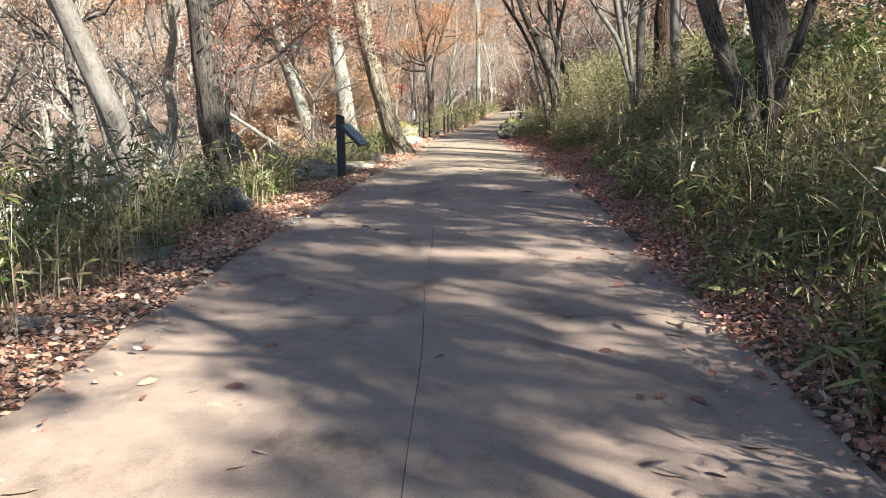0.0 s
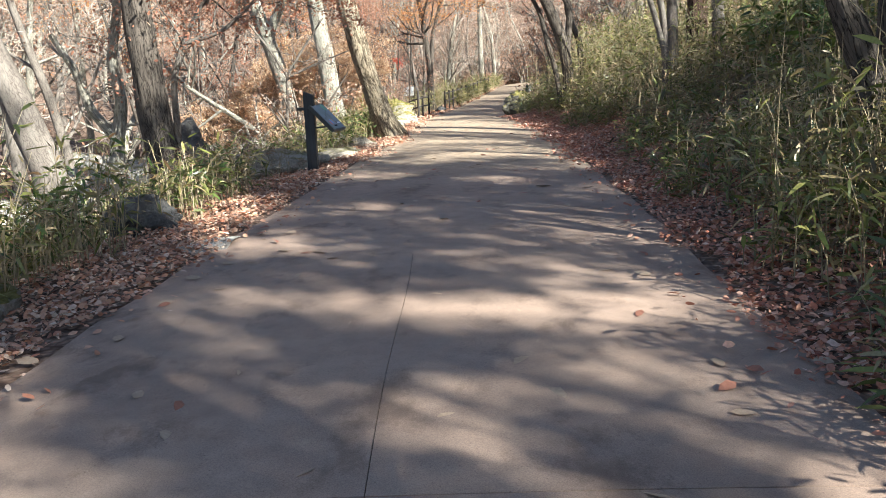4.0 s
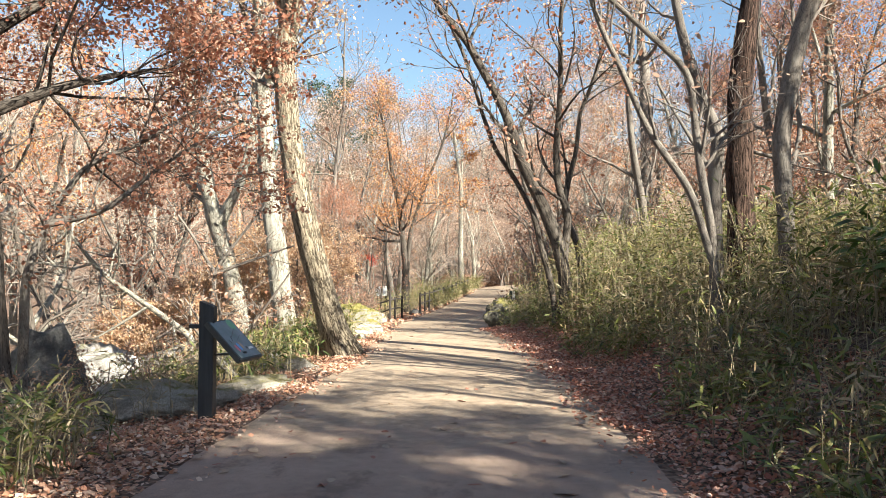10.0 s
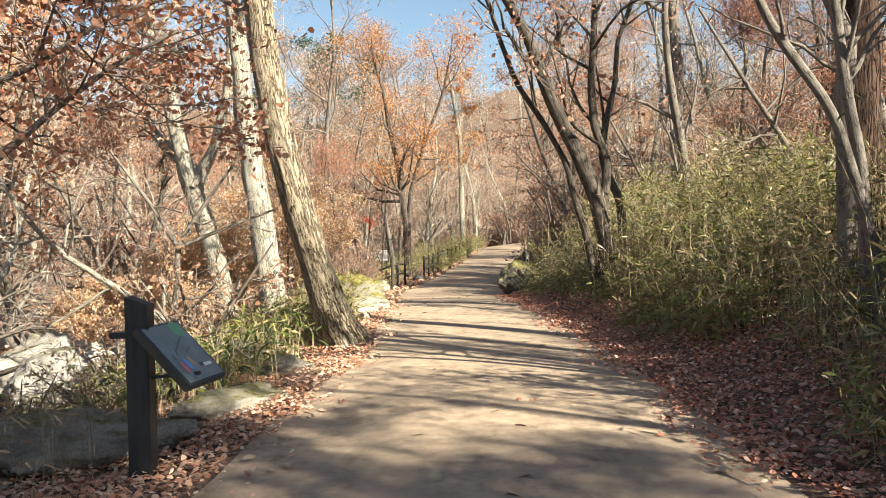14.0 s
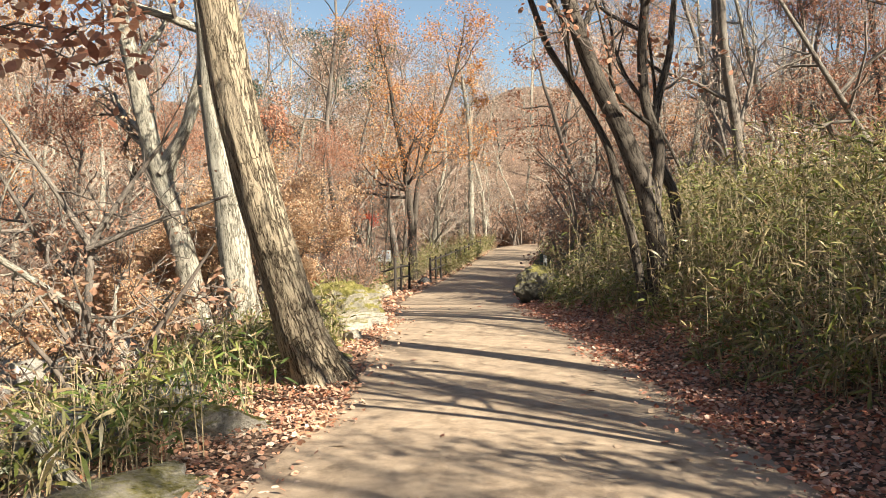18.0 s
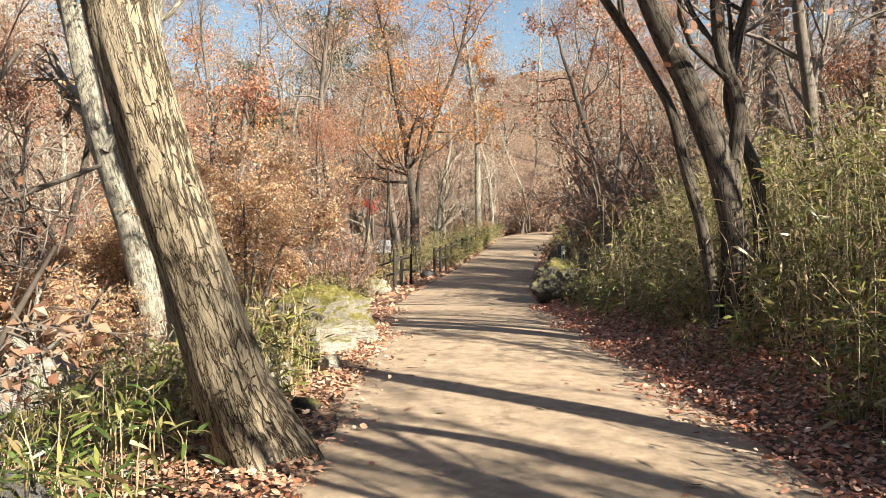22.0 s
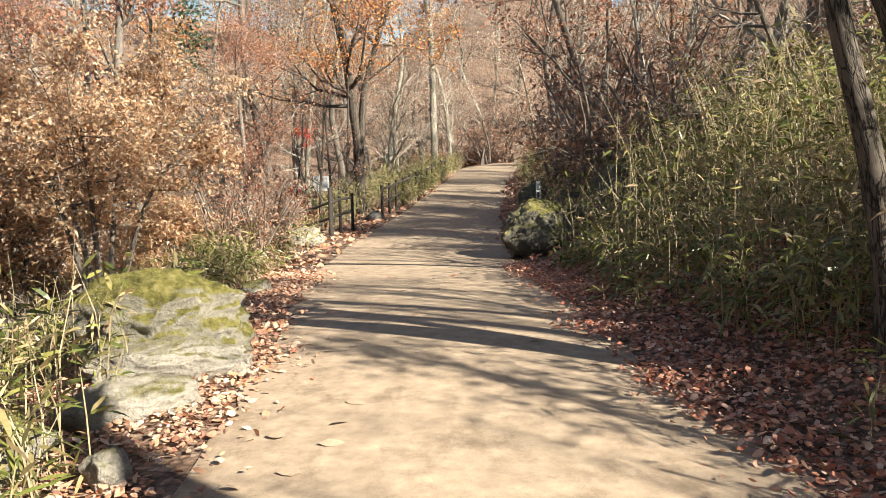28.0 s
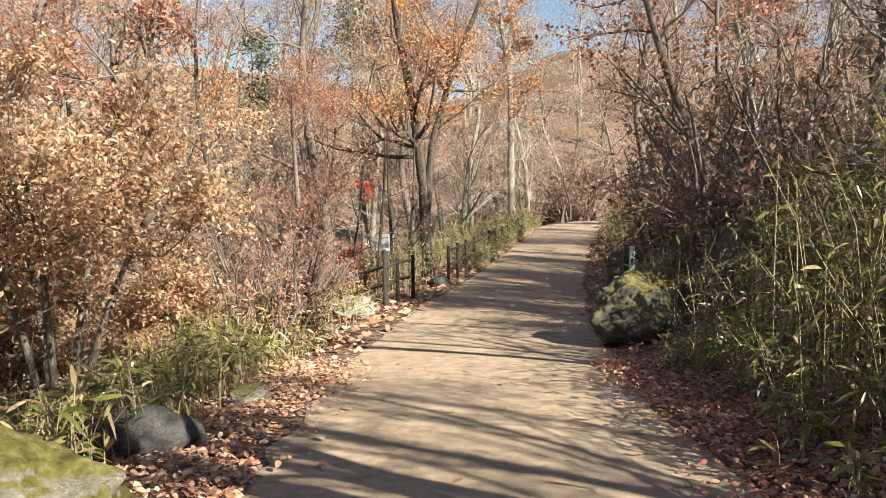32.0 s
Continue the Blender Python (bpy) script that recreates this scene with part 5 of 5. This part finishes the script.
stone("boulder", -3.0, 11.2, 0.45, 0.3, 0.25, ROCK_DARK, "grey rock at the edge of the bamboo", 17, 50, 0.3)
stone("boulder", -2.95, 8.0, 0.36, 0.28, 0.2, ROCK_MOSS, "grey rock at the edge of the bamboo", 18, 10, 0.35)
stone("boulder", 3.1, 35.7, 0.78, 0.7, 0.62, ROCK_MOSS_WILD, "big boulder cloaked in olive moss at the foot of the bank", 19, 20, 0.2, 6, cuts=7)
stone("boulder", 4.5, 38.2, 0.6, 0.7, 0.6, ROCK_MOSS_WILD, "big dark mossy boulder on the bank", 20, 80, 0.2)
stone("boulder", 4.5, 35.6, 0.85, 0.7, 0.75, ROCK_MOSS_WILD, "mossy boulder half hidden in bamboo", 21, 30, 0.25)
stone("boulder", 4.0, 41.5, 0.45, 0.7, 0.6, ROCK_MOSS_DARK, "mossy boulder beside the path bend", 22, 0, 0.2)
stone("boulder", -1.66, 39.4, 0.52, 0.4, 0.34, ROCK_MOSS, "mossy rock below a fence", 23, 0, 0.3)
stone("boulder", -2.9, 40.6, 0.5, 0.4, 0.35, ROCK_MOSS, "mossy rock below a fence", 24, 60, 0.3)
stone("boulder", -0.15, 44.9, 0.3, 0.25, 0.2, ROCK_DARK, "dark rock by a fence post", 25, 0, 0.3)
for i, (x, y, s) in enumerate(((-3.3, 30.0, 0.7), (-4.2, 31.0, 0.9), (-3.0, 31.8, 0.55), (-4.7, 29.4, 0.8), (-4.4, 22.0, 1.1), (-5.7, 22.9, 1.2), (-4.9, 24.6, 1.0), (-6.9, 25.6, 1.3), (-3.6, 23.1, 0.65), (-5.8, 27.6, 1.1), (-4.1, 19.6, 0.6), (-5.1, 20.4, 1.05), (-4.6, 22.8, 0.8), (-6.3, 17.6, 1.1), (-6.6, 21.8, 1.1), (-5.6, 24.6, 0.75), (-3.7, 20.1, 0.45), (-7.6, 19.0, 1.0), (-4.0, 24.2, 0.5),
                               (-5.4, 16.4, 0.9), (-6.6, 13.2, 0.9), (-7.4, 16.2, 1.0), (-8.4, 22.4, 1.1), (-5.9, 18.9, 0.7), (-4.3, 21.3, 0.6), (-7.4, 24.6, 0.9), (-4.9, 27.4, 0.6), (-3.9, 30.2, 0.5), (-4.6, 34.6, 0.6), (-3.9, 27.0, 0.4))):
    stone("stream_boulder", x, y, s * 0.78, s * 0.66, s * 0.52, ROCK_WHITE, "big pale boulder toned as sunlit at the edge of the stream bed", 300 + i, 47 * i, 0.2, 5, group="stream bed boulders")
rng = np.random.default_rng(21)
bed = 0
while bed < 170:
    y = rng.uniform(3, 52)
    u = rng.uniform(3.2, 11.5)
    big = rng.random() < 0.3
    s = rng.uniform(0.45, 0.9) if big else rng.uniform(0.15, 0.42)
    stone("stream_boulder", float(left_edge(y)) - u, y, s, s * rng.uniform(0.6, 0.95), s * rng.uniform(0.4, 0.7), ROCK_WHITE if rng.random() < 0.8 else ROCK_DARK,
          "boulder in the sunlit stream bed", 100 + bed, rng.uniform(0, 360), 0.25, 3, group="stream bed boulders")
    bed += 1

# ---- signpost ----
sz = float(land(-1.93, 15.6))
sign = tagged(new("trail_sign"), "dark wooden post with a sloping trail map panel", "sign")
sign.location = (-1.93, 15.6, sz)
bm = block(0.15, 0.15, 1.24, bevel=0.006)
for v in bm.verts:
    if v.co.z > 1.0:
        v.co.z -= 0.06 * (v.co.x + 0.075) / 0.15
part("post", bm, WOOD_DARK, sign)
# the panel slopes down towards the walker
slope = pose(0.08, 0.10, 1.04, 0, 44.5, -15) @ Matrix.Diagonal((0.90, 0.68, 1, 1))
part("panel_board", block(0.60, 0.72, 0.055, slope @ pose(0.31, 0, -0.055), 0.006), METAL_DARK, sign)
FACE = plain_mat("faded_map_print", (0.075, 0.125, 0.105), (0.22, 0.255, 0.285), 0.38, 3.5, strength=0.02)
face = part("map_face", block(0.55, 0.64, 0.004, slope @ pose(0.31, 0, 0.001), 0), FACE, sign, "faded green and grey map print")
part("crossbar", block(0.27, 0.10, 0.04, pose(-0.055, 0.0, 0.955), 0.006), WOOD_DARK, sign)
part("brace", rod((0.05, 0, 0.68), (0.42, -0.08, 0.72), 0.012), METAL_DARK, sign, "thin metal brace rod")


def patch(name, cx, cy, rx, ry, turn, colour, rise):
    bm = bmesh.new()
    bmesh.ops.create_circle(bm, cap_ends=True, segments=20, radius=1)
    bmesh.ops.scale(bm, vec=(rx, ry, 1), verts=bm.verts)
    bmesh.ops.transform(bm, matrix=slope @ pose(cx, cy, rise, 0, 0, turn), verts=bm.verts)
    part(name, bm, plain_mat(name + "_print", colour, tuple(c * 1.2 for c in colour), 0.3, 8, strength=0.0), face)


patch("blue_patch", 0.43, -0.10, 0.06, 0.035, 15, (0.10, 0.30, 0.62), 0.0075)
patch("red_patch", 0.45, -0.19, 0.055, 0.034, 10, (0.55, 0.13, 0.18), 0.0075)
patch("brown_patch", 0.41, -0.02, 0.055, 0.03, 20, (0.40, 0.25, 0.16), 0.0075)
patch("green_patch", 0.10, 0.20, 0.08, 0.10, 0, (0.13, 0.32, 0.16), 0.0075)
INK = plain_mat("dark_ink", (0.03, 0.04, 0.045), (0.06, 0.07, 0.075), 0.4)
for cx, cy, lx, ly, turn in ((0.22, 0.05, 0.006, 0.30, 24), (0.30, 0.10, 0.006, 0.16, 20), (0.34, -0.22, 0.05, 0.008, 0), (0.30, -0.12, 0.006, 0.09, 60), (0.46, 0.09, 0.035, 0.06, 0)):
    part("print_line", block(lx, ly, 0.002, slope @ pose(cx, cy, 0.0055, 0, 0, turn), 0), INK, face)
part("white_label", block(0.03, 0.14, 0.002, slope @ pose(0.47, 0.19, 0.0055), 0), WHITE, face)

# ---- fences ----
def fence(posts, heights, rails, label):
    """Round dark posts with rails between neighbours."""
    x0, y0 = posts[0]
    root = tagged(new("fence"), label, "fence")
    root.location = (x0, y0, float(land(x0, y0)))
    feet = [Vector((x - x0, y - y0, float(land(x, y)) - root.location.z)) for x, y in posts]
    for p, h in zip(feet, heights):
        part("post", rod(p - Vector((0, 0, 0.2)), p + Vector((0, 0, h)), 0.046, 0.042), WOOD_FENCE, root)
    for a, b in zip(feet, feet[1:]):
        for z in rails:
            part("rail", rod(a + Vector((0, 0, z)), b + Vector((0, 0, z)), 0.033, None, 8), WOOD_FENCE, root)


fence([(-1.15, 40.6), (-0.98, 41.7), (-0.72, 42.8)], (1.25, 0.95, 1.0), (0.5, 0.88), "dark wooden post and rail fence at the path edge")
fence([(-1.15, 41.0), (-2.6, 41.9), (-4.0, 42.8), (-5.4, 43.6)], (1.2, 1.0, 1.0, 1.0), (0.5, 0.88), "dark wooden rail fence leading off below the path")
fence([(float(left_edge(y)) - 0.3, y) for y in (45.2, 46.6, 48.0, 49.6, 51.4, 53.2, 55.0, 57.0, 59.0, 61.0, 63.5, 66.0)], (1.0,) * 12, (0.5, 0.88), "long dark wooden rail fence along the bend")

# ---- small signs ----
mark = tagged(new("marker_post"), "short marker post, one half dark green and one white", "marker post")
mark.location = (3.84, 40.6, float(land(3.84, 40.6)))
top = 0.64 - mark.location.z
part("post", block(0.11, 0.09, top + 0.2, pose(-0.06, 0, -0.2)), GREEN_DARK, mark, "dark green half")
part("post", block(0.11, 0.09, top + 0.17, pose(0.055, 0, -0.2)), WHITE, mark, "white half")
part("mark", block(0.05, 0.006, 0.14, pose(0.055, -0.049, top - 0.42), 0.001), GREEN_DARK, mark, "dark green mark")

tag = tagged(new("plant_sign"), "small weathered orange and white plate on a thin stake", "sign")
tag.location = (3.24, 25.3, float(land(3.24, 25.3)))
lift = 0.57 - 0.44 - tag.location.z
YELLOW = plain_mat("orange_yellow_paint", (0.45, 0.22, 0.02), (0.62, 0.36, 0.04), 0.5, 20)
OFFWHITE = plain_mat("weathered_white", (0.38, 0.37, 0.35), (0.55, 0.54, 0.52), 0.6, 40)
part("stake", rod((0, 0, -0.1), (0.02, 0, lift + 0.5), 0.008), WHITE, tag)
part("plate", block(0.20, 0.012, 0.16, pose(0.03, 0, lift + 0.44, 0, 12, 0), 0.004), OFFWHITE, tag)
part("band", block(0.185, 0.004, 0.07, pose(0.045, -0.009, lift + 0.52, 0, 12, 0), 0), YELLOW, tag, "orange printed band")

board = tagged(new("notice_board"), "small white board on two legs beyond the fence", "sign")
board.location = (-1.8, 46.6, float(land(-1.8, 46.6)))
rise = 0.18 - board.location.z
part("leg", rod((-0.2, 0, -0.2), (-0.2, 0, rise + 0.35), 0.03), WOOD_FENCE, board)
part("leg", rod((0.2, 0, -0.2), (0.2, 0, rise + 0.35), 0.03), WOOD_FENCE, board)
part("plate", block(0.58, 0.03, 0.46, pose(0, -0.045, rise), 0.005), WHITE, board)


# ---- bamboo grass ----
def bamboo(name, x, y, h, seed, per, label, leaf_len=0.17, lean_to=None, stalk_r=0.005, leaf_mat_=None, t0=0.3, extra=0.0, wide=1.0):
    rng = np.random.default_rng(seed)
    n = len(x)
    h = h * (0.95 + 0.45 * vnoise2(x * 0.8 + 3, y * 0.8))
    B = np.stack([x, y, land(x, y) - 0.03], 1)
    lean = rng.normal(0, 0.17, (n, 2)) + (np.array(lean_to) if lean_to is not None else 0)
    t = np.array([0, 0.55, 1.0])

    def at(i, u):
        return B[i] + np.stack([lean[i, 0] * h[i] * u ** 2, lean[i, 1] * h[i] * u ** 2, h[i] * (u - 0.12 * u ** 3)], -1)
    P = np.stack([at(np.arange(n), np.full(n, u)) for u in t], 1)
    V1, Q1 = tubes(P, np.repeat(np.array([[1.0, 0.85, 0.35]]) * stalk_r, n, 0), 3)
    i = np.repeat(np.arange(n), per)
    u = rng.uniform(t0, 1.0, n * per)
    p = at(i, u)
    a = rng.uniform(0, 2 * np.pi, n * per)
    tilt = rng.normal(0.35, 0.5, n * per)
    D = np.stack([np.cos(a) * np.cos(tilt), np.sin(a) * np.cos(tilt), np.sin(tilt)], 1)
    L = leaf_len * rng.uniform(0.55, 1.25, n * per)
    p = p + D * (rng.uniform(0, 0.10, n * per) + extra)[:, None]
    V2, Q2, T2 = leaves_blade(p, D, L, L * wide * rng.uniform(0.055, 0.095, n * per), rng.uniform(0.1, 0.6, n * per), rng.normal(0, 0.7, n * per))
    root = tagged(new(name), label, "bamboo grass", kind="stuff")
    st = mesh_part("stalk_mass", make_mesh("stalk_mass", V1, Q1, mat=SASA_STALK), root)
    lv = mesh_part("blade_mass", make_mesh("blade_mass", V2, Q2, T2, mat=leaf_mat_ or SASA), root)
    for o in (st, lv):
        o["kind"] = "stuff"
    return root


rng = np.random.default_rng(31)


def scatter(n, y0, y1, off0, off1, side, density=None):
    """Random places at a distance off0 to off1 outside an edge of the path."""
    y = rng.uniform(y0, y1, n)
    o = rng.uniform(off0, off1, n)
    x = right_edge(y) + o if side > 0 else left_edge(y) - o
    if density is not None:
        keep = rng.random(n) < density(x, y, o)
        x, y, o = x[keep], y[keep], o[keep]
    return x, y, o


def clumpy(x, y, o):
    return np.clip(0.75 + 0.75 * vnoise2(x * 0.9, y * 0.9), 0.08, 1) * smooth(0.25, 1.0, o + 0.25 * vnoise2(x * 2, y * 2 + 5) - 0.05)


def front(y):
    """How far from the paving the bamboo of the bank begins."""
    return np.interp(y, [0, 7, 10, 12, 15, 18, 20, 22, 26, 28, 34], [0.12, 0.15, 0.3, 0.5, 0.65, 0.95, 0.65, 0.55, 0.7, 0.4, 0.5])


def bank_edge(x, y, o):
    return np.clip(0.75 + 1.0 * vnoise2(x * 1.2, y * 1.2), 0.3, 1) * smooth(-0.15, 0.35, o - front(y) + 0.35 * vnoise2(x * 1.6, y * 1.6 + 5)) * (1 - 0.8 * smooth(32.5, 34, y) * (1 - smooth(2.2, 3.0, o)))


x, y, o = scatter(1700, -2, 36, 0.1, 2.0, 1, bank_edge)
bamboo("bamboo_bank", x, y, rng.uniform(0.25, 0.6, len(x)), 10, 9, "low outlying bamboo shoots at the foot of the bank", 0.15)
x, y, o = scatter(120, 18.3, 21.4, 0.5, 2.2, -1)
bamboo("bamboo_verge", x, y, rng.uniform(0.35, 0.8, len(x)), 11, 10, "broad-leaved bamboo clump around a boulder", 0.17, leaf_mat_=SASA_GREEN, wide=0.95)
x, y, o = scatter(300, 11.2, 15.5, 2.2, 4.4, 1)
bamboo("bamboo_bank", x, y, rng.uniform(1.2, 1.9, len(x)), 14, 12, "tall bamboo with broad glossy dark green leaves", 0.22, leaf_mat_=SASA_GREEN, wide=1.4)
x, y, o = scatter(6400, -3, 36, 0.1, 3.9, 1, bank_edge)
bamboo("bamboo_bank", x, y, rng.uniform(0.8, 1.55, len(x)) * (0.42 + 0.63 * smooth(0.4, 2.4, o - front(y) + 0.4)), 1, 19, "dense dwarf bamboo with olive and straw leaves on the bank", 0.15, (-0.06, 0.0), t0=0.1, wide=1.1)
x, y, o = scatter(2200, -3, 36, 3.4, 7.5, 1, None)
bamboo("bamboo_bank", x, y, rng.uniform(1.0, 1.75, len(x)), 2, 15, "tall dwarf bamboo higher on the bank", 0.19, wide=1.15)
x, y, o = scatter(520, 26.5, 38, 2.0, 4.6, 1)
bamboo("bamboo_bank", x, y, rng.uniform(1.5, 2.3, len(x)), 17, 14, "tall arching bamboo with sunlit yellow-green tips", 0.16, (-0.05, 0.0), wide=1.1)
x, y, o = scatter(2600, 35, 75, 0.5, 5.0, 1, lambda a, b, c: clumpy(a, b, c) * (1 - 0.75 * (1 - smooth(38.5, 41, b)) * (1 - smooth(2.2, 3.0, c))))
bamboo("bamboo_bank", x, y, rng.uniform(0.8, 1.5, len(x)), 3, 9, "dwarf bamboo along the path bend", 0.22)
x, y, o = scatter(2100, -3, 14.2, 0.75, 3.6, -1, clumpy)
bamboo("bamboo_verge", x, y, rng.uniform(0.75, 1.3, len(x)) * np.interp(y, [0, 6, 11, 14], [1.2, 1.15, 0.9, 0.75]), 4, 15, "dwarf bamboo and dry stems between path and stream", 0.15, t0=0.15, wide=1.05)
x, y, o = scatter(620, -3, 13.4, 0.8, 3.0, -1, clumpy)
bamboo("bamboo_verge", x, y, rng.uniform(0.8, 1.25, len(x)) * np.interp(y, [0, 6, 11, 14], [1.2, 1.15, 0.9, 0.75]), 15, 13, "dark green broad-leaved bamboo beside the path", 0.165, leaf_mat_=SASA_GREEN, wide=1.2)
x, y, o = scatter(190, 21.9, 24.8, 0.35, 1.5, -1)
bamboo("bamboo_verge", x, y, rng.uniform(0.35, 0.75, len(x)), 18, 12, "thin green bamboo between an oak and boulders", 0.15, t0=0.15)
x, y, o = scatter(1500, 22.2, 33, 0.6, 2.6, -1, lambda a, b, c: clumpy(a, b, c) * np.where((b > 24.4) & (b < 29.6) & (c < 1.9), 0.08, 1.0))
bamboo("bamboo_verge", x, y, rng.uniform(0.45, 0.95, len(x)), 16, 12, "thin olive bamboo and dry stems beside the path", 0.15)
x, y, o = scatter(2300, 17.2, 40, 0.7, 4.2, -1, clumpy)
bamboo("bamboo_verge", x, y, rng.uniform(0.4, 0.95, len(x)), 5, 11, "low dwarf bamboo among stones beside the stream", 0.17)
x, y, o = scatter(1500, 43.5, 75, 0.6, 4.0, -1, clumpy)
bamboo("bamboo_verge", x, y, rng.uniform(0.9, 1.7, len(x)), 6, 10, "dwarf bamboo behind the fence", 0.2)
x, y, o = scatter(800, 48.5, 74, 0.0, 0.7, -1)
bamboo("bamboo_verge", x, y, rng.uniform(0.5, 1.2, len(x)), 9, 10, "low bamboo grass growing through the fence", 0.2)
x, y, o = scatter(2600, -2, 45, 0.8, 4.0, -1, clumpy)
bamboo("dry_grass", x, y, rng.uniform(0.5, 1.1, len(x)), 7, 3, "dry straw-coloured grass stems", 0.14, None, 0.003, STRAW)
x, y, o = scatter(4200, -2, 45, 0.9, 3.2, 1, clumpy)
bamboo("dry_grass", x, y, rng.uniform(0.5, 1.2, len(x)), 8, 3, "dry straw-coloured grass stems", 0.14, None, 0.003, STRAW)

x, y, o = scatter(1000, -2, 40, 0.5, 3.0, 1, bank_edge)
bamboo("bamboo_bank", x, y, rng.uniform(0.9, 1.9, len(x)), 12, 4, "bare straw-coloured bamboo culms with leaves at the tips", 0.17, (-0.03, 0.0), 0.0045, None, 0.65)
x, y, o = scatter(500, -2, 14.2, 0.9, 3.2, -1, clumpy)
bamboo("bamboo_verge", x, y, rng.uniform(0.8, 1.4, len(x)), 13, 4, "bare straw-coloured bamboo culms with leaves at the tips", 0.17, None, 0.006, None, 0.65)

# ---- leaf litter ----
def litter(name, x, y, seed, size, label, mat=LITTER, lift=0.05):
    rng = np.random.default_rng(seed)
    n = len(x)
    P = np.stack([x, y, land(x, y) + rng.uniform(0.0, lift, n)], 1)
    a = rng.uniform(0, 2 * np.pi, n)
    D = unit(np.stack([np.cos(a), np.sin(a), rng.normal(0, 0.25, n)], 1))
    N = unit(rng.normal(0, 0.6, (n, 3)) + [0, 0, 1])
    L = size * rng.uniform(0.4, 1.5, n)
    V, Q, T = leaves_lobed(P, D, N, L, L * rng.uniform(0.2, 0.36, n), rng)
    return tagged(mesh_part(name, make_mesh(name, V, Q, T, mat=mat)), label, "leaf litter", kind="stuff")


def edge_fade(x, y, o):
    return np.clip(1.15 - 0.45 * np.abs(o - 0.35), 0.25, 1) * np.maximum(smooth(-0.12, 0.12, o + (0.14 + 0.14 * smooth(14, 20, y)) * vnoise2(x * 1.5, y * 1.5)), 0.035)


x, y, o = scatter(100000, -2, 34, -0.4, 2.1, 1, edge_fade)
litter("leaf_litter", x, y, 61, 0.047, "drift of russet fallen leaves along the bank foot", LITTER_RED)
x, y, o = scatter(78000, -2, 34, -0.4, 1.9, -1, edge_fade)
litter("leaf_litter", x, y, 62, 0.047, "drift of brown fallen leaves along the path edge")
x, y, o = scatter(5500, 34, 70, -0.2, 2.5, 1, edge_fade)
litter("leaf_litter", x, y, 63, 0.1, "fallen leaves along the bend", LITTER_RED)
x, y, o = scatter(6000, 34, 70, -0.2, 3.0, -1, edge_fade)
litter("leaf_litter", x, y, 64, 0.13, "fallen leaves along the bend")
x, y, o = scatter(22000, 3, 60, 2.0, 14, -1, lambda a, b, c: (0.35 + 0.6 * (vnoise2(a * 0.5, b * 0.5) > 0)) * np.where((b < 27) & (c < 8), 0.25, 1.0))
litter("leaf_litter", x, y, 65, 0.13, "fallen leaves among stream boulders", LITTER, 0.06)

def thinning(x, y, o):
    return smooth(-0.55, 0.1, o + 0.3 * vnoise2(x * 0.9, y * 0.9)) ** 2


x, y, o = scatter(6500, 15, 34, -0.75, 0.15, 1, thinning)
litter("leaf_litter", x, y, 66, 0.05, "loose russet leaves thinning out over the paving", LITTER_RED, 0.03)
x, y, o = scatter(4200, 17, 34, -0.5, 0.15, -1, thinning)
litter("leaf_litter", x, y, 67, 0.05, "loose pale brown leaves thinning out over the paving", LITTER, 0.03)

# ---- single leaves on the paving ----
rng = np.random.default_rng(77)
SINGLE = []
for i in range(6):
    V, Q, T = leaves_lobed(np.zeros((1, 3)), np.array([[1.0, 0, 0]]), unit(np.array([[0.1, 0.15 * (i - 3), 1.0]])), np.array([0.085 + 0.008 * i]), np.array([0.02 + 0.004 * (i % 3)]), rng)
    SINGLE.append(make_mesh("fallen_leaf", V, Q, T, mat=LITTER if i % 3 == 0 else LEAF_PALE))
for i in range(260):
    y = rng.uniform(1.5, 18) if i < 180 else rng.uniform(18, 34)
    w = rng.beta(0.8, 0.8)
    x = float(left_edge(y)) * (1 - w) + float(right_edge(y)) * w
    ob = tagged(new("fallen_leaf", SINGLE[i % 6]), "dry curled leaf lying on the paving", "leaf", "fallen leaves on the path")
    ob.matrix_basis = pose(x, y, float(path_z(y)) + 0.022, 0, 0, rng.uniform(0, 360)) @ Matrix.Diagonal((*[rng.uniform(0.85, 1.35)] * 3, 1))
